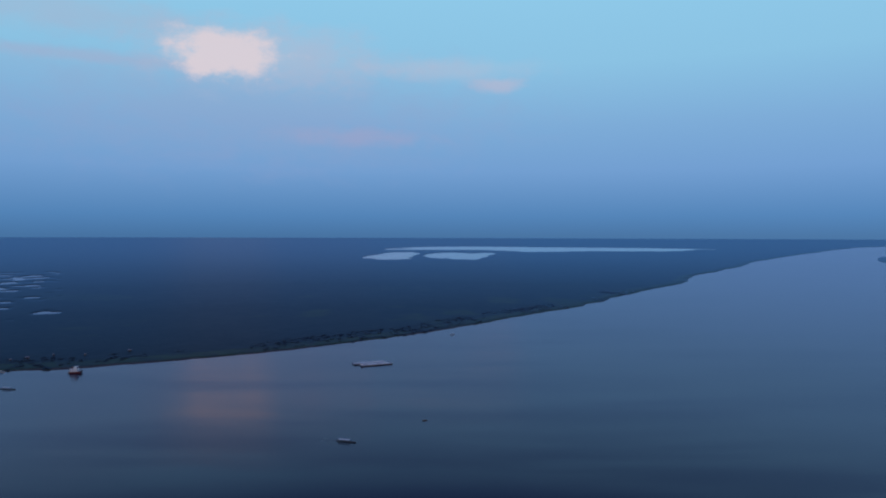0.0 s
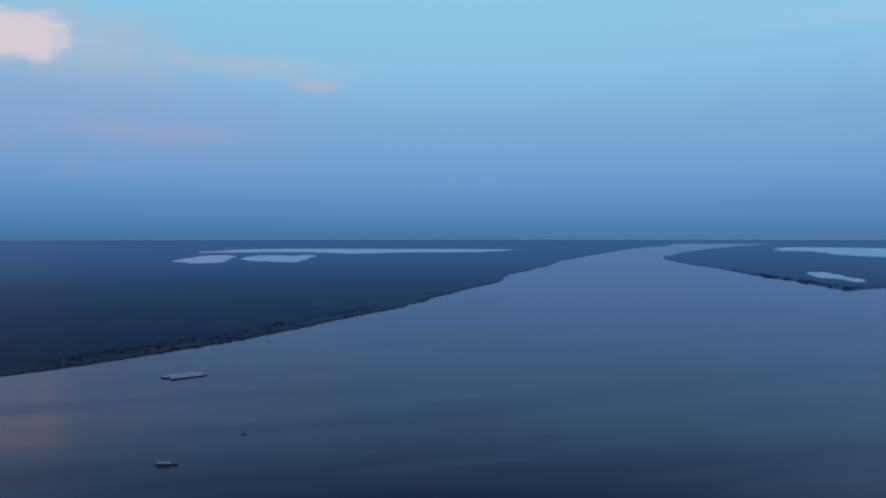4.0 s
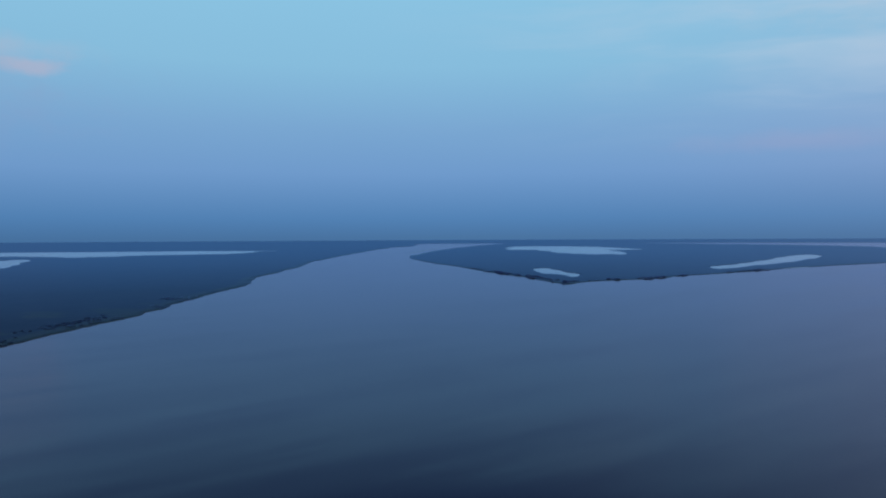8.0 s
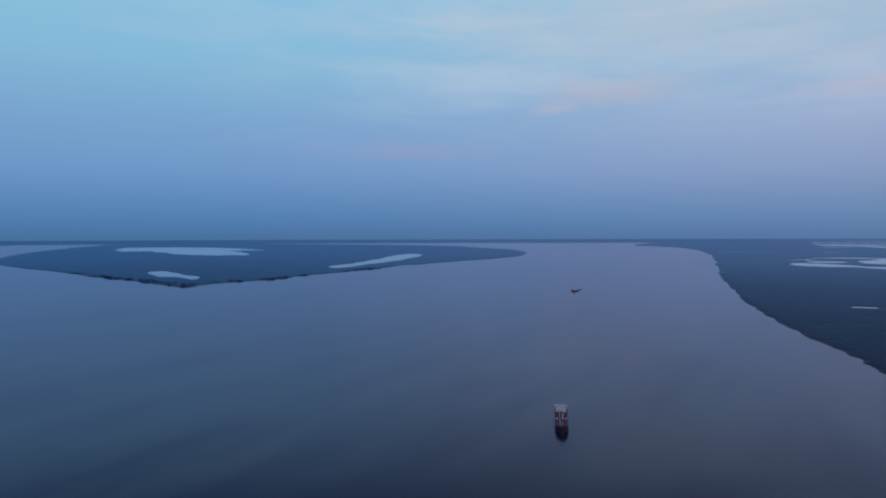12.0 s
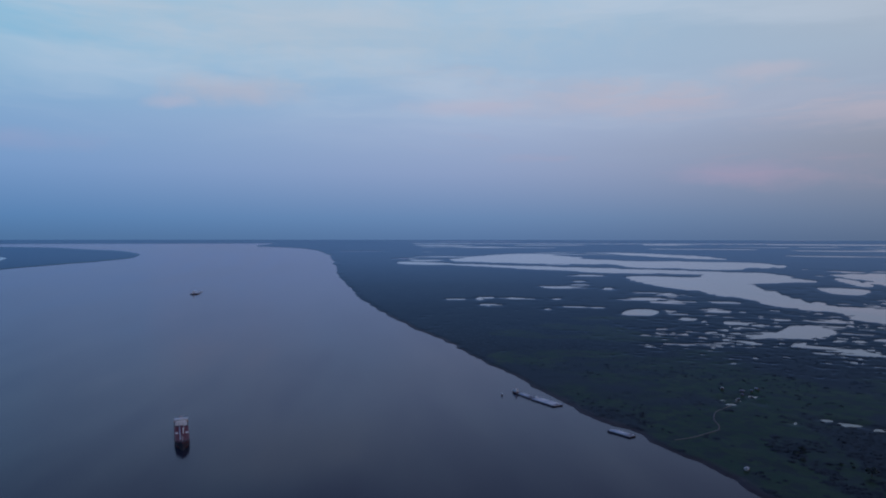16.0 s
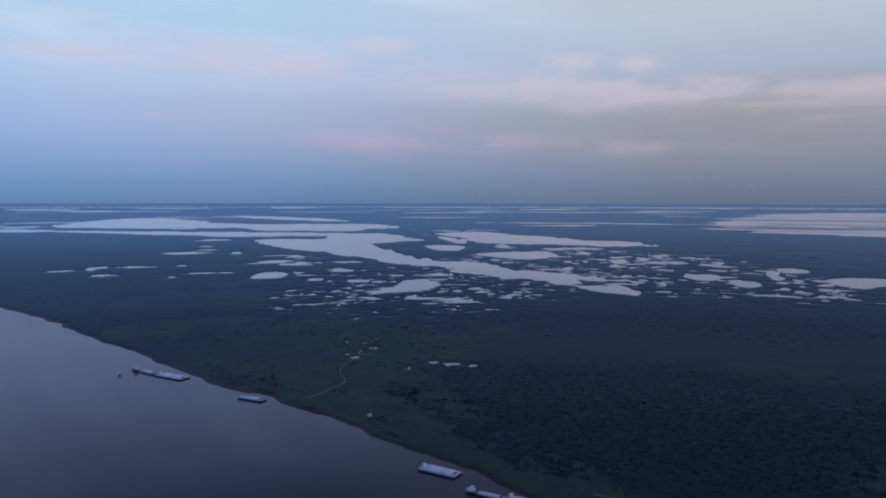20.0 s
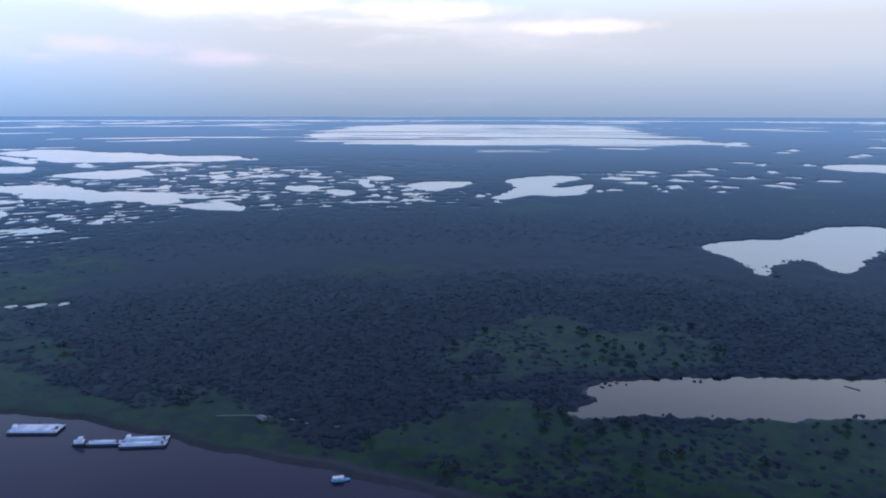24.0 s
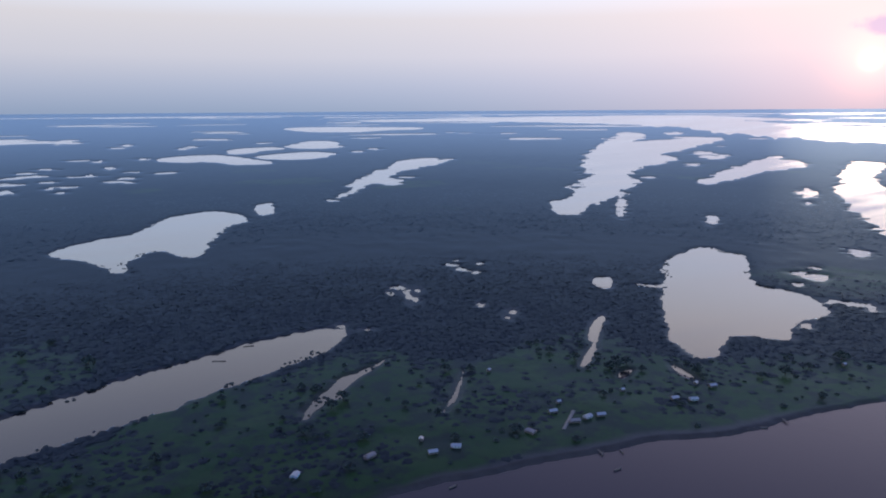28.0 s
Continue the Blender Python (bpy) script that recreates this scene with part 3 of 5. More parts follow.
POOLS_G = [(-50, -2140, 14, 25), (-95, -4187, 27, 94), (-160, -4480, 25, 107), (172, -5279, 76, 443), (77, -3187, 57, 44), (15, -3100, 15, 52), (-152, -3160, 26, 54), (-476, -4068, 33, 90), (-404, -3883, 25, 82), (-727, -5048, 90, 208), (-914, -4302, 49, 82), (-1053, -6481, 157, 228), (-3400, -10282, 247, 481), (-2600, -3828, 144, 91), (-789, -1883, 24, 18), (-1104, -3171, 24, 59), (-1263, -3336, 28, 66), (-251, -687, 9, 10), (-250, -659, 4, 29), (-248, -634, 4, 13)]
POOLS_H = [(-233, -668, 4, 10), (-266, -665, 3, 10), (-360, -761, 12, 12), (-360, -731, 9, 12), (-396, -749, 7, 10), (-367, -713, 8, 10), (-376, -784, 10, 8), (-313, -543, 3, 9), (-299, -529, 3, 9), (-297, -580, 4, 8), (-506, -560, 18, 8), (-147, -580, 5, 8), (-164, -557, 6, 7), (-127, -577, 9, 7), (-105, -576, 7, 7), (-711, -498, 15, 21), (-706, -517, 9, 10), (-696, -480, 10, 12), (-752, -527, 9, 9), (-657, -481, 8, 9)]
POOLS_I = [(-526, -375, 5, 11), (-630, -409, 19, 8), (-647, -392, 9, 10), (-632, -377, 5, 8), (-888, -552, 11, 29), (-945, -864, 8, 46), (-960, -1121, 10, 50), (-848, -998, 6, 40), (-1448, -1036, 15, 81), (-1289, -922, 5, 20), (-2238, -2036, 40, 142), (-2367, -2215, 34, 108), (-1864, -1785, 19, 70), (-1397, -1512, 13, 23), (-2636, -3892, 148, 118), (862, -374, 7, 8), (838, -374, 6, 8), (859, -393, 4, 9), (874, -419, 6, 8), (838, -409, 4, 8)]
POOLS_J = [(737, -456, 18, 9), (716, -472, 7, 7), (759, -440, 6, 7), (750, -398, 3, 7)]
POOLS = POOLS_A + POOLS_B + POOLS_C + POOLS_D + POOLS_E + POOLS_F + POOLS_G + POOLS_H + POOLS_I + POOLS_J
POOLS += [(-954, -874, 9, 42), (-887, -557, 14, 35), (-1453, -1046, 18, 86), (-946, -1108, 8, 128), (-639, -410, 17, 7), (-4002, -4029, 50, 247)]


# The land is flat. Beyond 0.9 km it is drawn together into a shallow bowl that ends at 4.85 km, so that the far plain,
# tens of kilometres deep, still closes at the horizon.
FLAT, RIM, DEEP = 900.0, 4850.0, 60000.0
_r = np.linspace(0, RIM, 6000)
_z = np.where(_r > FLAT, EYE * (1 - RIM / DEEP) * (np.maximum(_r - FLAT, 0) / (RIM - FLAT)) ** 1.5, 0)
_d = _r * EYE / (EYE - _z)


def place(x, y, z=0.0):
    """Where a point of the flat plan lies in the bowl."""
    x, y, z = np.asarray(x, float), np.asarray(y, float), np.asarray(z, float)
    d = np.maximum(np.hypot(x, y), 1e-6)
    r = np.interp(d, _d, _r)
    return np.stack([x * r / d, y * r / d, z * r / d * (1 + 0 * d) + np.interp(r, _r, _z)], -1)


def hashed(i, j, seed):
    h = (i * 374761393 + j * 668265263 + seed * 1442695041) & 0xFFFFFFFF
    h = ((h ^ (h >> 13)) * 1274126177) & 0xFFFFFFFF
    return ((h ^ (h >> 16)) & 0xFFFF) / 65535.0


def value_noise(x, y, size, seed, octaves=3):
    """Smooth noise about 0, within about -0.5 to 0.5."""
    total, weight, amp = 0.0, 0.0, 1.0
    for o in range(octaves):
        u, v = x / size + 31.7 * o, y / size - 17.3 * o
        i, j = np.floor(u).astype(np.int64), np.floor(v).astype(np.int64)
        f, g = u - i, v - j
        f, g = f * f * (3 - 2 * f), g * g * (3 - 2 * g)
        k = seed + o
        low = hashed(i, j, k) * (1 - f) + hashed(i + 1, j, k) * f
        high = hashed(i, j + 1, k) * (1 - f) + hashed(i + 1, j + 1, k) * f
        total, weight = total + amp * (low * (1 - g) + high * g), weight + amp
        amp, size = amp * 0.5, size * 0.5
    return total / weight - 0.5


def smooth_outline(points, rounds=1):
    """Rounds the corners of a closed outline a little."""
    p = np.array(points, float)
    for _ in range(rounds):
        q = np.roll(p, -1, 0)
        p = np.stack([0.8 * p + 0.2 * q, 0.2 * p + 0.8 * q], 1).reshape(-1, 2)
    return p


def inside_by(x, y, outline):
    """Metres inside a closed outline, negative outside it."""
    best, odd = np.full(x.shape, 1e18), np.zeros(x.shape, bool)
    for (ax, ay), (bx, by) in zip(outline, np.roll(outline, -1, 0)):
        dx, dy = bx - ax, by - ay
        k = np.clip(((x - ax) * dx + (y - ay) * dy) / (dx * dx + dy * dy + 1e-9), 0, 1)
        best = np.minimum(best, (x - ax - k * dx) ** 2 + (y - ay - k * dy) ** 2)
        if dy != 0:
            odd ^= ((ay > y) != (by > y)) & (x < ax + dx * (y - ay) / dy)
    return np.where(odd, 1, -1) * np.sqrt(best)


def near_outline(x, y, outline, reach):
    """inside_by where it matters; -reach further off."""
    out = np.full(x.shape, -float(reach))
    lo, hi = outline.min(0) - reach, outline.max(0) + reach
    some = (x > lo[0]) & (x < hi[0]) & (y > lo[1]) & (y < hi[1])
    if some.any():
        out[some] = inside_by(x[some], y[some], outline)
    return out


def soften(v, low, high):
    k = np.clip((v - low) / (high - low), 0, 1)
    return k * k * (3 - 2 * k)


SHORES = [smooth_outline(p) for p in (NORTH, ISLAND, SOUTH)]
LAKE_LINES = {k: smooth_outline(p) for k, p in LAKES.items()}
MARSH_LINE, FLATS_LINE = smooth_outline(MARSH, 2), smooth_outline(FLATS, 2)
MEADOW_LINES = [smooth_outline(p) for p in MEADOWS]
BANK_LINE = smooth_outline(BANK_MEADOW)


def survey(x, y):
    """For points of the plan: metres from the water's edge (negative in water), metres from the river, and the covers meadow and mud."""
    d, az = np.hypot(x, y), np.degrees(np.arctan2(x, y))
    ragged = value_noise(x, y, 46, 1) * 16 + value_noise(x, y, 330, 5) * 60 * soften(d, 900, 3500) + value_noise(x, y, 2500, 9) * 500 * soften(d, 6000, 16000)
    land = np.maximum.reduce([inside_by(x, y, s) for s in SHORES]) + ragged * soften(d, 250, 900) + value_noise(x, y, 14, 3) * 5
    land = np.maximum(land, d - 24000)
    river = land.copy()
    for k, line in LAKE_LINES.items():
        size = float(np.ptp(line, 0).max())
        grain = min(0.03 * size, 45)
        reach = 30 + 0.15 * size
        lap = 0.988 if np.hypot(*line.mean(0)) > 550 else 0.995  # lake stretched towards the camera, as near-shore wood hides a strip of the water
        lo, hi = np.minimum(line, line * lap).min(0) - reach, np.maximum(line, line * lap).max(0) + reach
        some = np.flatnonzero((x > lo[0]) & (x < hi[0]) & (y > lo[1]) & (y < hi[1]))
        if not len(some):
            continue
        sx, sy = x[some], y[some]
        water = np.maximum(inside_by(sx, sy, line), inside_by(sx, sy, line * lap))
        off = float(np.hypot(*line.mean(0)))
        wobble = value_noise(sx, sy, max(30, 0.3 * size), 13, 2) * grain * 0.6 + value_noise(sx, sy, max(10, 0.06 * size), 11, 4) * grain * 0.6
        wobble = wobble + value_noise(sx, sy, max(5, 0.009 * off), 15, 3) * min(0.016 * off, 0.6 * grain + 1.5) * (1.0 + 2.0 * soften(value_noise(sx, sy, 0.05 * off + 20, 29), 0.0, 0.3))
        ahead = np.roll(line, -1, 0)
        breadth = abs(float(np.sum(line[:, 0] * ahead[:, 1] - ahead[:, 0] * line[:, 1]))) / 2 / size
        deep = off * off / 248000  # shore noise scaled by bearing and distance, to look streaky from the camera
        wobble = wobble + value_noise(np.arctan2(sx, -sy) * 45, np.hypot(sx, sy) / (3 * deep), 1.0, 83, 4) * min(2.0 * deep, 0.1 * size, 0.5 * breadth) * soften(np.float64(off), 700, 1300)
        land[some] = np.minimum(land[some], -(water + wobble - (0.3 if size < 170 else 0)))
    for px, py, wide, along in POOLS:
        dp, reach = math.hypot(px, py), 3 * max(wide, along)
        some = np.flatnonzero((np.abs(x - px) < reach) & (np.abs(y - py) < reach))
        if not len(some):
            continue
        sx, sy = x[some], y[some]
        u, v = (sx * py - sy * px) / dp / wide, ((sx * px + sy * py) / dp - dp) / (0.75 * along)
        rag = value_noise(0.45 * u + px, 2.0 * v + py, 0.55, 17, 4) * 2.8
        land[some] = np.minimum(land[some], (np.sqrt(u * u + v * v) + rag - 0.86) * min(wide, along) * 0.9)
    across = np.arctan2(x, -y) * 7000
    # flooded ground: pools in the marsh, streaks on the far flats
    marsh = near_outline(x, y, MARSH_LINE, 700)
    pools = value_noise(across / 11, d, 26, 21, 5) - 0.235 + 0.12 * value_noise(x, y, 260, 23) - 0.25 * soften(-marsh, 0, 260)
    land = np.where((marsh > -700) & (d > 1000), np.minimum(land, -pools * 130), land)
    drops = value_noise(across / 9, d, 13, 37, 4) - 0.225 + 0.16 * value_noise(x, y, 170, 39) - 0.25 * soften(-marsh, 0, 330)
    land = np.where((marsh > -700) & (d > 780), np.minimum(land, -drops * 50), land)
    flats = near_outline(x, y, FLATS_LINE, 2500)
    stripe = value_noise(across / 12, d, 260, 25, 4) + 0.07 + 0.1 * value_noise(x, y, 2600, 27) - 0.5 * soften(-flats, -300, 500)
    land = np.where(flats > -2500, np.minimum(land, -stripe * 1500), land)
    # scattered far pools south of the river, more of them further off
    far = value_noise(across / 3.5, d, 330, 33, 5) - 0.25 - 0.16 * (1 - soften(d, 2400, 6000)) + 0.08 * soften(value_noise(x, y, 5200, 35), -0.05, 0.2)
    southern = (y < 0.12 * x) & (az > 80) | (az < -120)
    land = np.where(southern & (d > 1700), np.minimum(land, -far * 1700), land)
    west = (az < -28.6) & (az > -60) & (d > 1900) & (d < 4300)
    land = np.where(west, np.minimum(land, -(value_noise(x, y, 85, 41, 5) - 0.13) * 300), land)
    meadow = np.full(x.shape, -1e3)
    for line in MEADOW_LINES:
        meadow = np.maximum(meadow, near_outline(x, y, line, 200))
    meadow = soften(meadow + value_noise(x, y, 75, 51, 4) * 130 + 6, -6, 14)
    meadow = meadow * np.maximum(soften(value_noise(x, y, 150, 57, 4), -0.08, 0.12), 1 - soften(d, 480, 620))
    meadow = np.maximum(meadow, 0.7 * soften(value_noise(x, y, 240, 55, 4), 0.16, 0.24) * soften(d, 700, 900) * soften(-d, -3000, -1900))
    meadow = np.maximum(meadow, 0.8 * soften(-river, -75, -45) * soften(y, 500, 900) * soften(value_noise(x, y, 160, 59), -0.2, 0.05))
    meadow = np.maximum(meadow, soften(near_outline(x, y, BANK_LINE, 200) + value_noise(x, y, 40, 63, 3) * 30, -4, 14))
    wide_beach = 5 + 7 * soften(value_noise(x, y, 150, 61), -0.1, 0.25)
    mud = soften(-(river - wide_beach), -3, 6) * soften(-d, -2600, -1400)
    mud = np.maximum(mud, 0.6 * soften(-land, -7, -2) * soften(-d, -900, -700))
    return land, river, meadow, mud


def mesh_object(name, verts, faces, mat, smooth=True, parent=None):
    """A mesh object from arrays; faces all of one size."""
    me = bpy.data.meshes.new(name)
    verts, faces = np.asarray(verts, np.float32), np.asarray(faces, np.int32)
    me.vertices.add(len(verts))
    me.vertices.foreach_set("co", verts.ravel())
    me.loops.add(faces.size)
    me.loops.foreach_set("vertex_index", faces.ravel())
    me.polygons.add(len(faces))
    me.polygons.foreach_set("loop_start", np.arange(0, faces.size, faces.shape[1], dtype=np.int32))
    me.polygons.foreach_set("use_smooth", np.full(len(faces), smooth))
    me.update(calc_edges=True)
    if me.polygons[len(faces) // 2].normal.z < -0.2:
        me.flip_normals()
    me.materials.append(mat)
    ob = new(name, me)
    ob.parent = parent
    return ob


def grid_faces(rows, cols, closed):
    i, j = np.meshgrid(np.arange(rows - 1), np.arange(cols if closed else cols - 1), indexing="ij")
    k = (j + 1) % cols
    return np.stack([i * cols + j, i * cols + k, (i + 1) * cols + k, (i + 1) * cols + j], -1).reshape(-1, 4)


def height(x, y, land, meadow):
    """Height of the land over the river; far off the closed canopy is part of the sheet."""
    d = np.hypot(x, y)
    slope = np.maximum(4.0, 0.008 * d)
    far = soften(d, 800, 1500)
    return np.clip(land / slope, -1, 1) * (1.5 - 0.3 * far) + soften(land, 5, 60) * value_noise(x, y, 35, 71) * 1.5 * (1 - far)


def level(x, y):
    """Height of the land at one point."""
    px, py = np.array([float(x)]), np.array([float(y)])
    land, _, meadow, _ = survey(px, py)
    return float(height(px, py, land, meadow)[0])


def build_ground():
    """One sheet of land out to the horizon; it dips under the river and the lakes."""
    verts, faces, covers, base = [], [], [], 0
    far_fall = np.r_[np.arange(4.2, 40, 0.5), np.arange(40, 90, 0.7), np.arange(90, 250, 1.1)]
    near_fall = np.arange(far_fall[-1], 1130, 3.0)
    for fall, fine in ((far_fall, 0.12), (near_fall, 0.24)):
        dist = EYE * 1240.0 / fall
        azim = np.radians(np.r_[np.arange(-36, 246, fine), np.arange(246, 324, fine * 8)])
        a, d = np.meshgrid(azim, dist)
        x, y, d = (d * np.sin(a)).ravel(), (d * np.cos(a)).ravel(), d.ravel()
        land, river, meadow, mud = survey(x, y)
        slope = np.maximum(4.0, 0.008 * d)
        spot = place(x, y, height(x, y, land, meadow))
        if fine < 0.2:  # the last row of the far ring follows the wider steps of the near one
            row = spot[-len(azim):]
            row[1:-1:2] = (row[0:-2:2] + row[2::2]) / 2
        quads = grid_faces(len(dist), len(azim), True)
        quads = quads[(land[quads] > -1.6 * slope[quads]).any(1)]
        used, quads = np.unique(quads, return_inverse=True)
        verts.append(spot[used])
        faces.append(quads.reshape(-1, 4) + base)
        # weight of the lighter near colour; fades with distance into the haze blue
        near_tone = soften(-d, -1700, -850) * soften(-y, -400, -100)
        covers.append((meadow[used], mud[used], near_tone[used]))
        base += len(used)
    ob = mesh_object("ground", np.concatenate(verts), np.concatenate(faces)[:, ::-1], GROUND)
    for k, name in enumerate(("meadow", "mud", "near_tone")):
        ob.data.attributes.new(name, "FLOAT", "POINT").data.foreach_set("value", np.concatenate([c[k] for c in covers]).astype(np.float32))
    return tagged(ob, "flat river plain of dark rainforest, wet meadow and mud banks", "ground", kind="structure")


def build_river():
    dist = np.r_[0.5, 60, 120, np.geomspace(180, 3000, 40), np.geomspace(3200, 58000, 60)]
    azim = np.radians(np.arange(0, 360, 1.0))
    a, d = np.meshgrid(azim, dist)
    ob = mesh_object("river", place((d * np.sin(a)).ravel(), (d * np.cos(a)).ravel(), 0 * d.ravel()), grid_faces(len(dist), len(azim), True), RIVER)
    return tagged(ob, "wide calm silty river reflecting the dusk sky", "river", kind="structure")


def build_floodwater():
    """Still water that stands over the low ground south of the river."""
    dist = np.r_[np.geomspace(180, 3000, 40)[14:], np.geomspace(3200, 58000, 60)[:42]]
    azim = np.radians(np.arange(92, 247, 1.0))
    a, d = np.meshgrid(azim, dist)
    x, y, d = (d * np.sin(a)).ravel(), (d * np.cos(a)).ravel(), d.ravel()
    river = survey(x, y)[1]
    faces = grid_faces(len(dist), len(azim), False)
    faces = faces[river[faces].min(1) > 30]
    used, faces = np.unique(faces, return_inverse=True)
    ob = mesh_object("floodwater", place(x, y, 0.03 + 0.00005 * d)[used], faces.reshape(-1, 4), LAKE)
    return tagged(ob, "still flood water standing between the far woods", "water", kind="structure")


def build_lakes():
    """A sheet of still water for each named lake, hemmed in by its banks."""
    for key, line in LAKE_LINES.items():
        size = float(np.ptp(line, 0).max())
        mid = line.mean(0)
        step = max(6.0, size / 36)
        lo, hi = line.min(0) - 0.12 * size, line.max(0) + 0.12 * size
        gx, gy = np.meshgrid(np.arange(lo[0], hi[0], step), np.arange(lo[1], hi[1], step))
        faces = grid_faces(*gx.shape, False)
        near = near_outline(gx.ravel(), gy.ravel(), line, size)
        faces = faces[(near[faces] > -0.09 * size - 8).any(1)]
        used, faces = np.unique(faces, return_inverse=True)
        px, py = gx.ravel()[used], gy.ravel()[used]
        lift = 0.06 + 0.0001 * np.hypot(px, py)
        ob = mesh_object("lake", place(px, py, lift), faces.reshape(-1, 4), LAKE)
        far = np.hypot(*mid) > 2500
        tagged(ob, "far floodplain lake mirroring the pale sky" if far else "still forest lake mirroring the pale evening sky", "lake", "floodplain lakes", "structure")


build_ground()
build_river()
build_floodwater()
build_lakes()


# ---- forest ----
def lump(rng, rings, squash, rough):
    """Upper part of an uneven leaf mass, open below: verts and triangles."""
    verts, faces = [(0, 0, squash * rng.uniform(0.9, 1.15))], []
    for k, (rad, z, count) in enumerate(rings):
        for i in range(count):
            t = 2 * math.pi * (i + 0.5 * (k % 2)) / count + rng.uniform(-0.25, 0.25)
            f = rng.uniform(1 - rough, 1 + rough)
            verts.append((rad * f * math.cos(t), rad * f * math.sin(t), z * squash * rng.uniform(1 - rough, 1 + rough) if z > 0 else z))
    start = 1
    for i in range(rings[0][2]):
        faces.append((0, start + i, start + (i + 1) % rings[0][2]))
    for (_, _, n0), (_, _, n1) in zip(rings, rings[1:]):
        nxt = start + n0
        for i in range(n1):
            a, b = nxt + i, nxt + (i + 1) % n1
            c, d = start + (i * n0 // n1) % n0, start + ((i + 1) * n0 // n1) % n0
            faces.append((c, a, b))
            if c != d:
                faces.append((c, b, d))
        start = nxt
    return np.array(verts), np.array(faces)


def scatter(name, spots, rise, templates, radius, high, sink, fade, mat, seed, label, category, bend=0.16):
    """All the crowns of one stand as one object."""
    rng = np.random.default_rng(seed)
    all_v, all_f, flat, base = [], [], [], 0
    kind = rng.integers(0, len(templates), len(spots))
    for k, (tv, tf) in enumerate(templates):
        p, base_z = spots[kind == k], rise[kind == k][:, None]
        if not len(p):
            continue
        lower = soften(-np.hypot(p[:, :1], p[:, 1:2]), -fade, -0.35 * fade)
        turn, size = rng.uniform(0, 6.283, len(p)), radius * rng.uniform(0.6, 1.5, len(p))
        storey = (value_noise(p[:, :1], p[:, 1:2], 38, 81) * 1.3 + 0.9) * lower
        c, s = np.cos(turn)[:, None], np.sin(turn)[:, None]
        vx, vy = tv[None, :, 0], tv[None, :, 1]
        vx, vy = vx * size[:, None] * rng.uniform(0.85, 1.2, (len(p), 1)), vy * size[:, None]
        x, y = p[:, :1] + c * vx - s * vy, p[:, 1:2] + s * vx + c * vy
        z = base_z - 0.9 + sink * storey * rng.uniform(0.4, 1.2, (len(p), 1)) + tv[None, :, 2] * high * lower * rng.uniform(0.7, 1.3, (len(p), 1))
        all_v.append(place(x.ravel(), y.ravel(), z.ravel()))
        flat.append(np.hypot(x, y).ravel())
        n = len(tv)
        all_f.append((tf[None] + (np.arange(len(p)) * n)[:, None, None]).reshape(-1, 3) + base)
        base += n * len(p)
    ob = mesh_object(name, np.concatenate(all_v), np.concatenate(all_f), mat)
    # normals bent upwards, to soften shade on the crowns and match the ground's gloss
    own = np.empty(len(ob.data.vertices) * 3, np.float32)
    ob.data.vertices.foreach_get("normal", own)
    far = np.concatenate(flat)
    own = own.reshape(-1, 3) * (bend * soften(-far, -1250, -500))[:, None] + (0, 0, 1)
    ob.data.normals_split_custom_set_from_vertices((own / np.linalg.norm(own, axis=1)[:, None]).tolist())
    return tagged(ob, label, category, kind="stuff")


def jitter_grid(az0, az1, d0, d1, step, seed):
    rng = np.random.default_rng(seed)
    g = np.arange(-d1, d1, step)
    x, y = np.meshgrid(g, g)
    x, y = x.ravel() + rng.uniform(-0.45, 0.45, x.size) * step, y.ravel() + rng.uniform(-0.45, 0.45, y.size) * step
    d, az = np.hypot(x, y), np.degrees(np.arctan2(x, y))
    az = np.where(az < -90, az + 360, az)
    keep = (d > d0) & (d < d1) & (az > az0) & (az < az1)
    return np.stack([x[keep], y[keep]], 1)


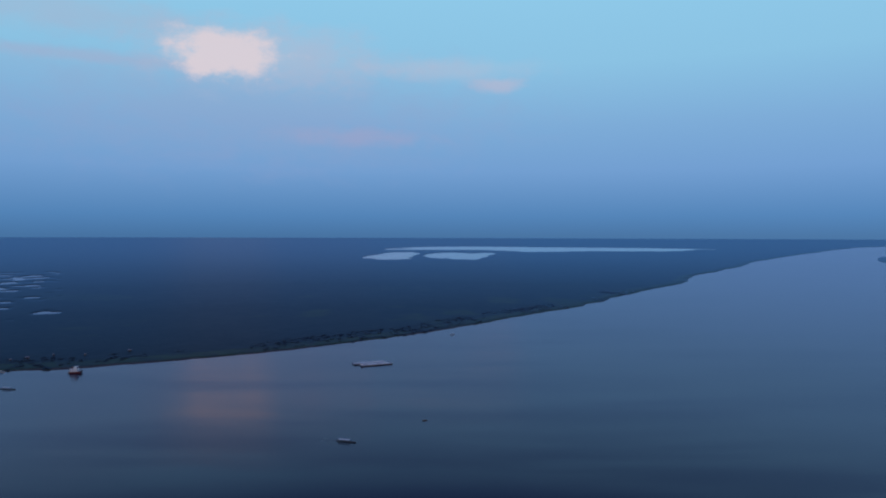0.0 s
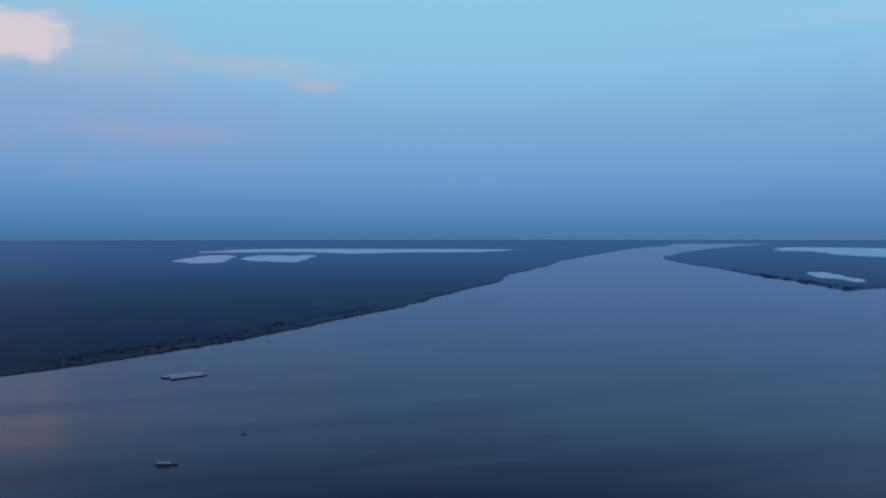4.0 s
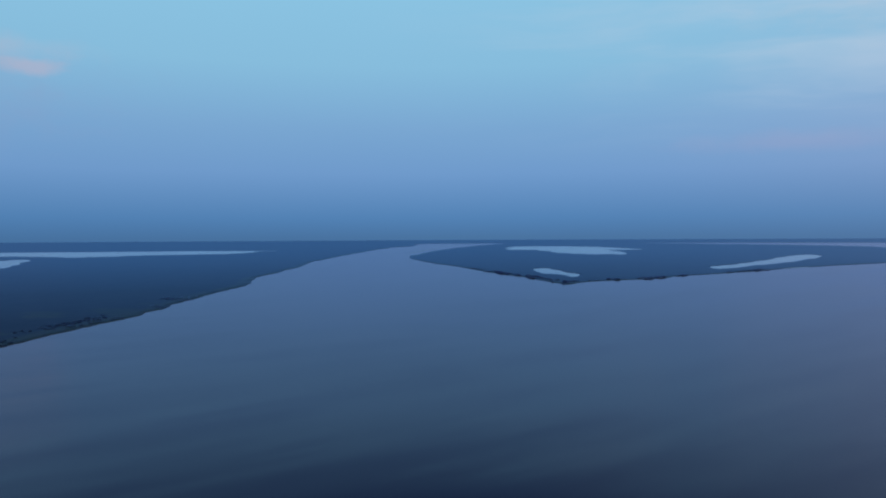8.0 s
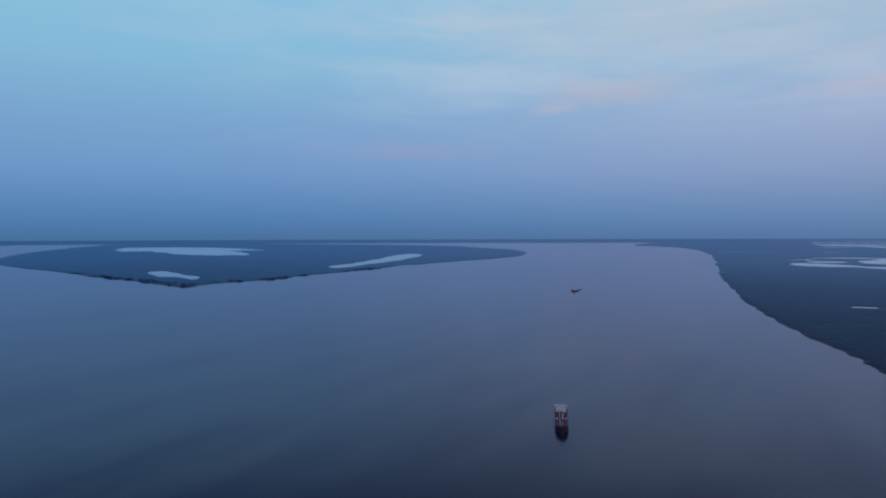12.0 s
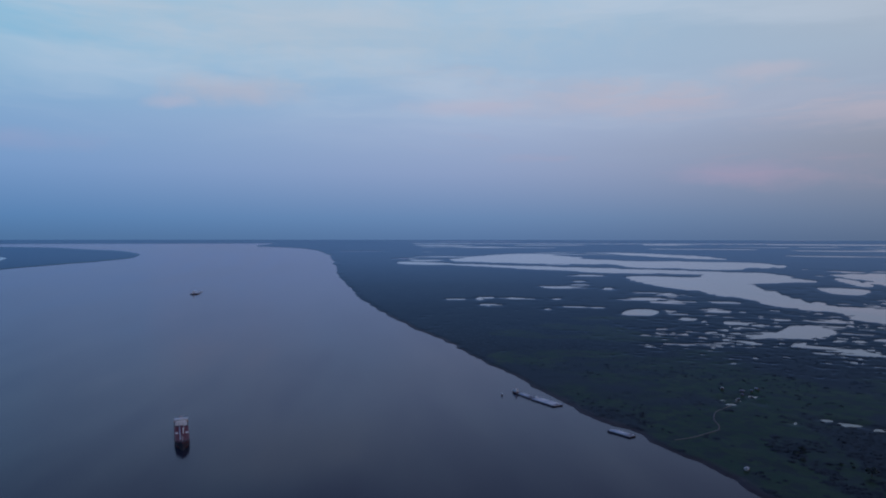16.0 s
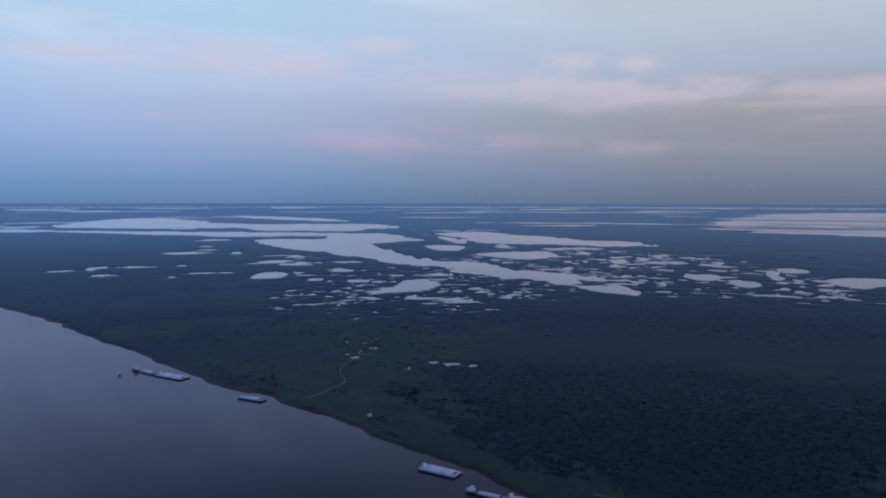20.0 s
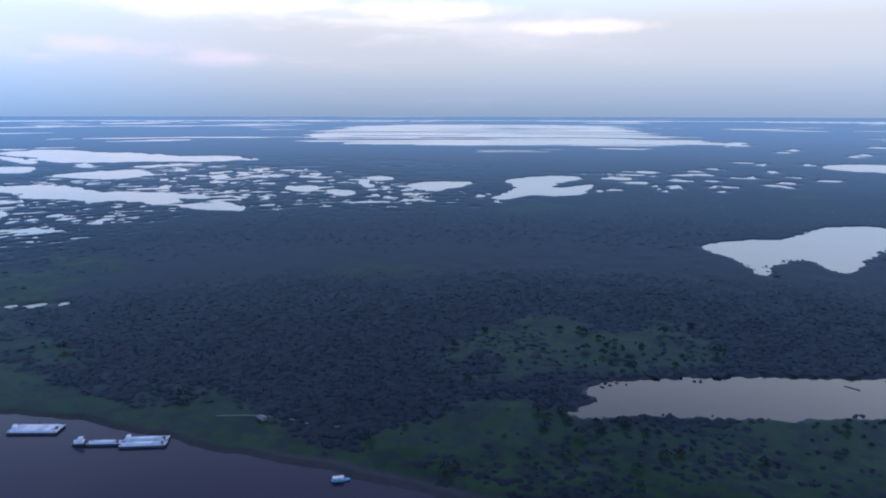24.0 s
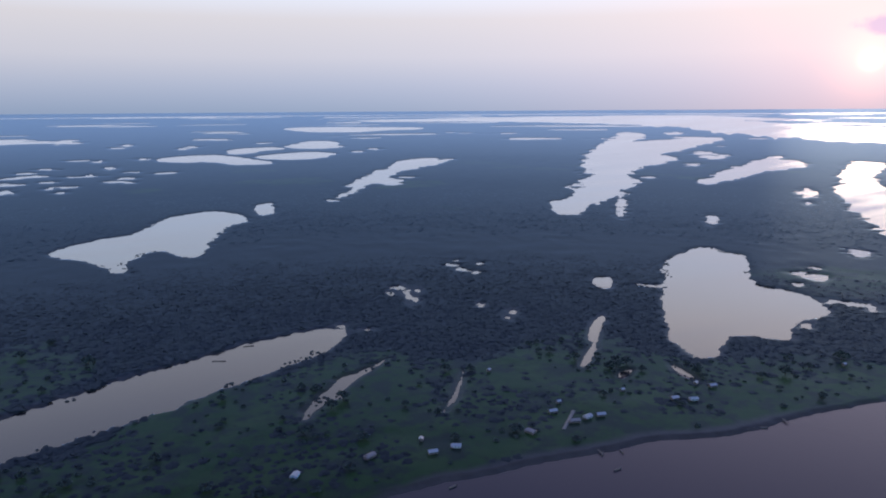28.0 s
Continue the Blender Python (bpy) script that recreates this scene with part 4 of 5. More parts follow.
def build_forest():
    rng = random.Random(5)
    fine = [lump(rng, [(0.5, 0.82, 6), (0.9, 0.4, 7), (1.0, -0.35, 6)], 1.0, 0.3) for _ in range(7)]
    rough = [lump(rng, [(0.62, 0.7, 5), (1.05, -0.25, 6)], 1.0, 0.26) for _ in range(7)]
    chance = np.random.default_rng(8)
    leafy_lump = [lump(rng, [(0.34, 0.95, 5), (0.66, 0.72, 9), (0.92, 0.3, 11), (1.0, -0.4, 8)], 1.0, 0.34) for _ in range(9)]
    p = jitter_grid(100, 246, 230, 690, 5.3, 3)
    land, river, meadow, mud = survey(p[:, 0], p[:, 1])
    wood = (land > 6.5) & (mud < 0.4) & (chance.uniform(0, 1, len(p)) > meadow * 1.02)
    scatter("forest_canopy", p[wood], height(p[:, 0], p[:, 1], land, meadow)[wood], leafy_lump, 4.0, 1.4, 0.6, 1300, CANOPY, 2, "dense dark rainforest canopy behind the river meadow", "forest", 0.07)
    p = jitter_grid(84, 246, 230, 1250, 6.3, 2)
    p = p[(np.hypot(p[:, 0], p[:, 1]) > 685) | (np.degrees(np.arctan2(p[:, 0], p[:, 1])) % 360 < 100)]
    land, river, meadow, mud = survey(p[:, 0], p[:, 1])
    wood = (land > 6.5) & (mud < 0.4) & (chance.uniform(0, 1, len(p)) > meadow * 1.02) & (chance.uniform(0, 1, len(p)) > soften(np.hypot(p[:, 0], p[:, 1]), 950, 1260))
    scatter("forest_canopy", p[wood], height(p[:, 0], p[:, 1], land, meadow)[wood], fine, 4.5, 1.5, 0.7, 1300, CANOPY, 3, "dense dark rainforest canopy along the river plain", "forest", 0.09)
    p = jitter_grid(84, 246, 1020, 2300, 11.5, 4)
    land, river, meadow, mud = survey(p[:, 0], p[:, 1])
    d = np.hypot(p[:, 0], p[:, 1])
    wood = (land > 14) & (mud < 0.4) & (chance.uniform(0, 1, len(p)) > meadow) & (chance.uniform(0, 1, len(p)) < soften(d, 1000, 1200) * soften(-d, -2300, -1500))
    scatter("forest_canopy", p[wood], height(p[:, 0], p[:, 1], land, meadow)[wood], rough, 5.4, 1.2, 0.5, 2600, CANOPY_HAZED, 5, "distant rainforest canopy between flooded ground", "forest", 0.06)
    p = jitter_grid(90, 246, 260, 1150, 6.2, 12)
    land, river, meadow, mud = survey(p[:, 0], p[:, 1])
    brush = soften(value_noise(p[:, 0], p[:, 1], 60, 93, 4), -0.06, 0.14)
    thin = (1 - 0.8 * soften(np.hypot(p[:, 0], p[:, 1]), 560, 850)) * (1 - 0.85 * soften(near_outline(p[:, 0], p[:, 1], BANK_LINE, 200), -10, 10))
    wood = (land > 3) & (mud < 0.3) & (river > 22) & (meadow > 0.3) & (chance.uniform(0, 1, len(p)) < (0.05 + 0.75 * brush) * thin)
    scatter("meadow_scrub", p[wood], height(p[:, 0], p[:, 1], land, meadow)[wood], leafy_lump, 3.2, 1.2, 0.4, 2600, CANOPY, 9, "low dark scrub scattered over the wet meadow", "scrub", 0.07)
    p = jitter_grid(150, 246, 300, 1050, 3.6, 14)
    land, river, meadow, mud = survey(p[:, 0], p[:, 1])
    reed = (land < -0.5) & (land > -8) & (river > 40) & (value_noise(p[:, 0], p[:, 1], 34, 95, 3) > 0.17) & (chance.uniform(0, 1, len(p)) < 0.5)
    scatter("reed_bed", p[reed], np.full(int(reed.sum()), 0.7), rough, 2.1, 0.9, 0.2, 2600, BUSH, 15, "dark floating reed beds along the lake shores", "reeds")
    # trees that stand along the far banks and round the island
    for az0, az1, d0, d1, step, strip, radius, high, seed, label in (
            (-36, 52, 950, 2600, 11.0, 110, 6.0, 1.8, 6, "dark line of trees along the far bank"),
            (30, 78, 2000, 4600, 22.0, 80, 12.0, 5.0, 16, "dark line of trees round the river island")):
        p = jitter_grid(az0, az1, d0, d1, step, seed)
        land, river, meadow, mud = survey(p[:, 0], p[:, 1])
        tuft = soften(value_noise(p[:, 0], p[:, 1], 12 * step, 97, 3), -0.2, 0.15)
        wood = (land > 5) & (river > 7) & (river < strip) & (chance.uniform(0, 1, len(p)) < tuft * (0.6 - 0.5 * meadow))
        scatter("bank_trees", p[wood], height(p[:, 0], p[:, 1], land, meadow)[wood], fine, radius, high, 0.6, 9000, CANOPY_HAZED, seed + 1, label, "forest", 0.05)


build_forest()


# ---- shapes ----
def box(x0, x1, y0, y1, z0, z1, lean=0.0):
    """A block, its top drawn in by lean on all sides."""
    v = [(x0, y0, z0), (x1, y0, z0), (x1, y1, z0), (x0, y1, z0), (x0 + lean, y0 + lean, z1), (x1 - lean, y0 + lean, z1), (x1 - lean, y1 - lean, z1), (x0 + lean, y1 - lean, z1)]
    return v, [(3, 2, 1, 0), (4, 5, 6, 7), (0, 1, 5, 4), (1, 2, 6, 5), (2, 3, 7, 6), (3, 0, 4, 7)]


def rod(p, q, r, sides=6, r2=None):
    """A round bar from p to q."""
    p, q = Vector(p), Vector(q)
    w = (q - p).normalized()
    u = w.orthogonal().normalized()
    s = w.cross(u)
    ring = [math.cos(2 * math.pi * k / sides) * u + math.sin(2 * math.pi * k / sides) * s for k in range(sides)]
    v = [tuple(p + r * e) for e in ring] + [tuple(q + (r if r2 is None else r2) * e) for e in ring]
    f = [(k, (k + 1) % sides, sides + (k + 1) % sides, sides + k) for k in range(sides)]
    return v, f + [tuple(range(sides))[::-1], tuple(range(sides, 2 * sides))]


def loft(sections):
    """Skin over rings of equal count, closed at both ends."""
    n = len(sections[0])
    v = [p for ring in sections for p in ring]
    f = [(a * n + k, a * n + (k + 1) % n, (a + 1) * n + (k + 1) % n, (a + 1) * n + k) for a in range(len(sections) - 1) for k in range(n)]
    return v, f + [tuple(range(n))[::-1], tuple(range((len(sections) - 1) * n, len(sections) * n))]


def part(name, shapes, mat, parent, label="", at=None):
    """One mesh under a thing, out of one or more shapes."""
    v, f = [], []
    for sv, sf in shapes if isinstance(shapes, list) else [shapes]:
        f += [tuple(i + len(v) for i in face) for face in sf]
        v += sv
    me = bpy.data.meshes.new(name)
    me.from_pydata([tuple(p) for p in v], [], f)
    me.materials.append(mat)
    me.update()
    ob = new(name, me)
    ob.parent = parent
    if at is not None:
        ob.matrix_basis = at
    return tagged(ob, label)


def thing(name, label, category, group=""):
    return tagged(new(name), label, category, group)


def moored(ob, x, y, head, z=0.0):
    """Sets a thing afloat or on the land, its x axis towards the heading."""
    px, py, pz = place(x, y, z)
    ob.matrix_basis = pose(px, py, pz, 0, 0, 90 - head)
    return ob


HULL_BLACK = plain("dark_hull_paint", (0.035, 0.03, 0.04, 1), 0.5)
HULL_RED = plain("maroon_deck_paint", (0.22, 0.03, 0.048, 1), 0.6)
RED = plain("red_hull_paint", (0.17, 0.03, 0.03, 1), 0.5)
WHITE = plain("white_ship_paint", (0.82, 0.82, 0.82, 1), 0.4, wear=0.15)
PALE = plain("pale_steel_deck", (0.68, 0.71, 0.73, 1), 0.6, size=0.25, wear=0.4)
STEEL = plain("rusty_hull_steel", (0.10, 0.085, 0.085, 1), 0.7, wear=0.5)
BLUE = plain("sky_blue_paint", (0.18, 0.42, 0.55, 1), 0.5)
TIN = plain("zinc_roof_sheet", (0.36, 0.38, 0.41, 1), 0.5, 0.2, 0.5, 0.4)
RUST = plain("rusted_roof_sheet", (0.25, 0.22, 0.22, 1), 0.75, 0.0, 0.5, 0.5)
BOARD = plain("weathered_board", (0.17, 0.14, 0.12, 1), 0.85, 0.0, 0.4, 0.8)
PAINTED = plain("limewashed_board", (0.55, 0.55, 0.54, 1), 0.7)
PANE = plain("dark_glass", (0.015, 0.018, 0.022, 1), 0.1, 0.0, 0.0)
EARTH = plain("trodden_earth", (0.22, 0.21, 0.195, 1), 0.95, 0.0, 0.4, 0.2)
TYRE = plain("black_rubber", (0.02, 0.02, 0.02, 1), 0.8)
FOAM = plain("disturbed_water", (0.10, 0.11, 0.12, 1), 0.35, 0.0, 0.3, 0.5)
ORANGE = plain("orange_lifeboat", (0.55, 0.14, 0.03, 1), 0.5)


# ---- vessels ----
def hull_ring(x, half, top, keel, flare=0.85):
    return [(x, -half, top), (x, -half * flare, 0.0), (x, -half * flare * 0.8, keel), (x, half * flare * 0.8, keel), (x, half * flare, 0.0), (x, half, top)]


def build_ship():
    """A product tanker of 92 m at anchor, its bow at +x."""
    s = thing("tanker_ship", "small product tanker with maroon deck and white bridge, at anchor", "ship")
    plan = [(-54, 6.4, 6.2), (-50, 7.8, 5.8), (-30, 8.3, 5.2), (10, 8.3, 5.0), (30, 8.1, 5.2), (40, 6.9, 5.8), (47, 4.4, 6.8), (51.5, 1.9, 7.6), (54, 0.25, 8.2)]
    hull = part("hull", loft([hull_ring(x, w, t, -3, 0.95 if x < 35 else 0.62) for x, w, t in plan]), HULL_BLACK, s, "dark painted steel hull")
    part("boot_stripe", loft([[(x, -w * k - 0.04, 1.4), (x, -w * k - 0.04, 0.3), (x, w * k + 0.04, 0.3), (x, w * k + 0.04, 1.4)] for x, w, k in [(-53, 6.5, 0.97), (-30, 8.3, 0.97), (30, 8.1, 0.97), (43, 5.8, 0.8)]]), RED, hull, "red stripe along the waterline")
    part("main_deck", loft([[(x, -w + 0.35, z), (x, w - 0.35, z), (x, w - 0.35, z + 0.12), (x, -w + 0.35, z + 0.12)] for x, w, z in [(-32, 8.2, 5.2), (10, 8.3, 5.02), (30, 8.0, 5.2), (36, 7.4, 5.5)]]), HULL_RED, s, "maroon tank deck")
    part("forecastle", loft([[(x, -w, 5.4), (x, w, 5.4), (x, w, z), (x, -w, z)] for x, w, z in [(36.5, 7.0, 7.4), (43, 5.6, 7.6), (48, 3.5, 7.9), (52.5, 1.0, 8.3)]]), HULL_RED, s)
    for y in (-1, 1):
        part("bulwark", loft([[(x, y * w, z), (x, y * (w - 0.2), z), (x, y * (w - 0.2), z + 1.1), (x, y * w, z + 1.1)] for x, w, z in [(36.5, 7.2, 7.3), (43, 5.8, 7.5), (48, 3.7, 7.8), (53, 0.8, 8.2)]]), HULL_BLACK, s)
        part("rail", [rod((x, y * 7.9, 5.1), (x, y * 7.9, 6.2), 0.05, 4) for x in range(-30, 35, 5)] + [rod((-30, y * 7.9, z), (34, y * 7.9, z), 0.05, 4) for z in (5.7, 6.2)], WHITE, s)
    block = part("superstructure", [box(-50, -35, -6.9, 6.9, 5.4, 8.2), box(-49, -36, -6.4, 6.4, 8.2, 10.8), box(-48, -36.6, -5.8, 5.8, 10.8, 13.2)], WHITE, s, "white deckhouse of three tiers")
    for z, h in ((6.4, 6.9), (9.0, 6.4)):
        for k in range(6):
            y = -5.0 + 2 * k
            part("window", box(-35.0 - (0.98 if z > 8 else 0), -34.94 - (0.98 if z > 8 else 0), y - 0.4, y + 0.4, z, z + 0.8), PANE, block)
    bridge = part("bridge", [box(-45.5, -37.4, -7.6, 7.6, 13.2, 15.5, 0.25), box(-46, -37, -8.2, 8.2, 15.5, 15.75)], WHITE, s, "white navigation bridge with wings")
    for k in range(7):
        y = -6.2 + 2.06 * k
        part("window", box(-37.55, -37.32, y - 0.75, y + 0.75, 14.2, 15.1), PANE, bridge)
    part("funnel", loft([[(x, -1.5, z), (x, 1.5, z), (x + d, 1.5, z), (x + d, -1.5, z)] for x, d, z in [(-50, 4, 10.8), (-50.2, 3.8, 14.5), (-50.5, 3.4, 17)]]), HULL_RED, s, "maroon funnel")
    part("mast", [rod((-41, 0, 15.7), (-41, 0, 21), 0.22, 6, 0.1), rod((-41, -2.2, 18.5), (-41, 2.2, 18.5), 0.1), box(-41.6, -40.4, -1.4, 1.4, 17, 17.3)], WHITE, s)
    part("radar", box(-41.2, -40.8, -1.7, 1.7, 19.4, 19.7), WHITE, s)
    part("foremast", [rod((45, 0, 7.6), (45, 0, 14), 0.25, 6, 0.12), rod((45, -1.2, 12), (45, 1.2, 12), 0.08)], WHITE, s)
    crane = part("hose_crane", [rod((2, 1.6, 5), (2, 1.6, 10.5), 0.7, 8), box(0.9, 3.1, 0.6, 2.6, 10.2, 11.6, 0.2)], WHITE, s, "white hose-handling crane")
    part("jib", [rod((2, 1.6, 11), (-9.5, 4.6, 13.0), 0.42, 6, 0.25), rod((2, 1.6, 12.5), (-9.5, 4.6, 13.2), 0.1, 4)], WHITE, crane)
    for y in (-5.6, 5.6):
        part("manifold", [rod((x, y - 1.6, 5.9), (x, y + 1.6, 5.9), 0.28) for x in (-2, -0.6, 0.8, 2.2)] + [box(-3, 3.2, y - 0.5, y + 0.5, 5.1, 5.6)], WHITE, s, "white cargo manifold")
    for y in (-1.0, -0.2, 0.6):
        part("deck_pipe", rod((-34, y, 5.8), (34, y, 5.8), 0.2), HULL_RED, s)
    part("catwalk", [box(-35, 36, -2.6, -1.6, 6.6, 6.75)] + [rod((x, -2.1, 5.1), (x, -2.1, 6.6), 0.12, 4) for x in range(-32, 36, 8)], PALE, s)
    for k in range(6):
        for y in (-4.2, 4.2):
            part("tank_hatch", rod((-26 + 11 * k, y, 5.1), (-26 + 11 * k, y, 6.1), 0.9, 8), HULL_RED, s)
    for y in (-7.3, 7.3):
        boat = part("lifeboat", loft([[(x, y - w, 9.6 + r), (x, y - w * 0.8, 8.9 + r), (x, y + w * 0.8, 8.9 + r), (x, y + w, 9.6 + r), (x, y, 10.6)] for x, w, r in [(-47, 0.2, 0.4), (-45.8, 1.0, 0), (-42.4, 1.0, 0), (-41, 0.2, 0.4)]]), ORANGE, s, "orange enclosed lifeboat")
        for x in (-46, -42):
            part("davit", rod((x, y * 0.88, 8.2), (x, y, 11.2), 0.15, 4), WHITE, boat)
    part("windlass", [rod((44, -2.4, 8.1), (44, 2.4, 8.1), 0.6, 8), box(43, 45, -0.6, 0.6, 7.6, 8.6)], HULL_BLACK, s)
    for y in (-4.6, 4.6):
        part("anchor", [rod((46.5, y, 4.6), (46.9, y * 0.98, 2.8), 0.25), box(46.2, 47.3, y - 0.8, y + 0.8, 2.5, 2.9)], HULL_BLACK, s)
    part("anchor_chain", rod((50, -1.6, 5.2), (58, -3, -0.4), 0.12, 4), STEEL, s)
    for ob in s.children_recursive:
        for v in ob.data.vertices:  # deckhouse flattened to fit the camera's view: its tiers are 1.7 m high
            if v.co.x < -34 and v.co.z > 5.4:
                v.co.z = 5.4 + (v.co.z - 5.4) * 0.68
        ob.data.transform(Matrix.Scale(0.85, 4))
    return moored(s, 752, 243, 253.5)


def build_barge(name, label, length, width, covers, group, tank=False):
    """A flat river barge, raked at both ends."""
    b = thing(name, label, "barge", group)
    h, w = length / 2, width / 2
    top = 1.35
    part("hull", loft([[(x, -w * k, top), (x, -w * k, z), (x, w * k, z), (x, w * k, top)] for x, k, z in [(-h, 0.94, 0.7), (-h + 3.2, 1, -1.0), (h - 3.2, 1, -1.0), (h, 0.94, 0.7)]]), STEEL, b, "rust-streaked dark steel hull")
    part("deck", loft([[(x, -w * k, top), (x, w * k, top), (x, w * k, top + 0.1), (x, -w * k, top + 0.1)] for x, k in [(-h + 0.15, 0.92), (-h + 3.2, 0.98), (h - 3.2, 0.98), (h - 0.15, 0.92)]]), PALE, b, "pale painted steel deck")
    run = length - 8.5
    part("coaming", [box(-run / 2 - 0.3, run / 2 + 0.3, y - 0.15, y + 0.15, top + 0.1, top + 0.55) for y in (-w + 1.4, w - 1.4)] + [box(x - 0.15, x + 0.15, -w + 1.55, w - 1.55, top + 0.1, top + 0.55) for x in (-run / 2 - 0.15, run / 2 + 0.15)], PALE, b)
    step = run / covers
    for k in range(covers):
        x = -run / 2 + k * step
        rise = 0.22 + 0.08 * (k % 2)
        part("hatch_cover", loft([[(x + 0.1, y, z), (x + step - 0.1, y, z), (x + step - 0.1, y, z + 0.12), (x + 0.1, y, z + 0.12)] for y, z in [(-w + 1.35, top + 0.55), (-w * 0.4, top + 0.55 + rise), (w * 0.4, top + 0.55 + rise), (w - 1.35, top + 0.55)]]), WHITE if k % 3 else PALE, b)
    for x in (-h + 1.6, h - 1.6):
        for y in (-w + 0.8, w - 0.8):
            part("bollard", [rod((x - 0.3, y, top), (x - 0.3, y, top + 0.7), 0.16), rod((x + 0.3, y, top), (x + 0.3, y, top + 0.7), 0.16)], HULL_BLACK, b)
    part("winch", [box(h - 3.4, h - 2.2, -0.9, 0.9, top + 0.1, top + 0.9, 0.1), rod((h - 2.8, -1.2, top + 0.8), (h - 2.8, 1.2, top + 0.8), 0.35, 8)], HULL_BLACK, b)
    if tank:
        part("pump_house", box(-h + 1.4, -h + 3.8, -1.6, 1.6, top + 0.1, top + 2.4, 0.15), WHITE, b)
        part("hoist", [rod((0, w - 1.0, top), (0, w - 1.0, top + 4.5), 0.15), rod((0, w - 1.0, top + 4.4), (2.6, w - 1.6, top + 5.2), 0.1)], STEEL, b)
    for k in range(5):
        x = -h + 5 + k * (length - 10) / 4
        part("fender", rod((x, -w - 0.14, 0.5), (x, -w - 0.14, 1.1), 0.45, 8), TYRE, b)
    return b


def build_pusher(name, label, group, paint, scale=1.0):
    """A small pusher tug, its bow at +x."""
    t = thing(name, label, "tugboat", group)
    k = scale
    hull = part("hull", loft([hull_ring(x * k, w * k, z * k, -0.8) for x, w, z in [(-5.5, 2.0, 1.4), (-4.5, 2.4, 1.3), (2, 2.5, 1.4), (4.4, 2.2, 1.7), (5.4, 1.6, 1.9)]]), paint, t)
    for y in (-1.1, 1.1):
        part("push_knee", box(5.3 * k, 5.8 * k, (y - 0.3) * k, (y + 0.3) * k, 0.5 * k, 3.0 * k), HULL_BLACK, hull)
    part("deckhouse", [box(-4 * k, 2.6 * k, -1.8 * k, 1.8 * k, 1.4 * k, 3.6 * k, 0.1), box(-4.3 * k, 3.0 * k, -2.1 * k, 2.1 * k, 3.6 * k, 3.75 * k)], WHITE, t, "white deckhouse")
    wheel = part("wheelhouse", [box(-0.8 * k, 2.2 * k, -1.3 * k, 1.3 * k, 3.75 * k, 5.7 * k, 0.15), box(-1.1 * k, 2.6 * k, -1.6 * k, 1.6 * k, 5.7 * k, 5.85 * k)], WHITE, t, "raised white wheelhouse")
    for y in (-0.75, 0, 0.75):
        part("window", box(2.02 * k, 2.2 * k, (y - 0.3) * k, (y + 0.3) * k, 4.6 * k, 5.3 * k), PANE, wheel)
    part("funnel", rod((-2.6 * k, 0, 3.7 * k), (-2.8 * k, 0, 5.6 * k), 0.4 * k, 8), paint, t)
    part("mast", [rod((0, 0, 5.8 * k), (0, 0, 8.4 * k), 0.09, 5), rod((0, -0.7 * k, 7.4 * k), (0, 0.7 * k, 7.4 * k), 0.05, 4)], STEEL, t)
    part("rail", [rod((-5.2 * k, y * k, 2.3 * k), (4.2 * k, y * k, 2.3 * k), 0.05, 4) for y in (-2.3, 2.3)] + [rod((x * k, y * k, 1.3 * k), (x * k, y * k, 2.3 * k), 0.05, 4) for y in (-2.3, 2.3) for x in (-5, -2, 1, 4)], WHITE, t)
    return t


def build_boat(name, label, length, width, group, paint, roof=True):
    """A small river boat with an open canopy, bow at +x."""
    b = thing(name, label, "boat", group)
    h, w = length / 2, width / 2
    part("hull", loft([hull_ring(x * h, k * w, z, -0.4, 0.7) for x, k, z in [(-1, 0.7, 0.75), (-0.8, 0.9, 0.7), (0.2, 1, 0.7), (0.7, 0.65, 0.85), (1, 0.08, 1.15)]]), paint, b)
    for x in (-0.6, -0.1, 0.4):
        part("thwart", box(x * h - 0.2, x * h + 0.2, -w * 0.8, w * 0.8, 0.72, 0.82), BOARD, b)
    if roof:
        part("canopy", loft([[(x * h, -w * 0.9, 2.35), (x * h, 0, 2.6), (x * h, w * 0.9, 2.35), (x * h, w * 0.9, 2.27), (x * h, 0, 2.5), (x * h, -w * 0.9, 2.27)] for x in (-0.85, 0.35)]), WHITE, b, "pale canopy roof")
        for x in (-0.8, -0.25, 0.3):
            for y in (-0.85, 0.85):
                part("post", rod((x * h, y * w, 0.7), (x * h, y * w, 2.3), 0.05, 4), BOARD, b)
    part("outboard_motor", [box(-h - 0.35, -h + 0.05, -0.2, 0.2, 0.3, 1.1, 0.05), rod((-h - 0.2, 0, 0.4), (-h - 0.3, 0, -0.5), 0.08, 4)], HULL_BLACK, b)
    return b


build_ship()
RAFTS = "barges moored along the bank"
moored(build_barge("river_barge", "broad pale cargo barge anchored in the river", 54, 13, 7, "barges anchored in midstream"), -114, 1093, 66)
moored(build_barge("river_barge", "pale cargo barge lashed beside its neighbour", 50, 13, 6, "barges anchored in midstream", True), -103, 1080.5, 66)
moored(build_barge("river_barge", "dark laden barge anchored far upriver", 70, 22, 6, "barges anchored in midstream"), 2620, 712, 88)
moored(build_pusher("pusher_tug", "small pusher tug behind a far dark barge", "pusher tugs", HULL_BLACK, 1.6), 2574, 710, 88)
moored(build_barge("river_barge", "narrow pale barge moored off the mud bank", 29, 8.5, 4, RAFTS), 902, -137, 249)
moored(build_barge("river_barge", "wide white-decked barge nosed into the bank", 44, 15, 6, RAFTS, True), 867, -155, 244)
moored(build_pusher("pusher_tug", "red and white pusher tug at a barge's stern", "pusher tugs", RED), 922, -128, 249)
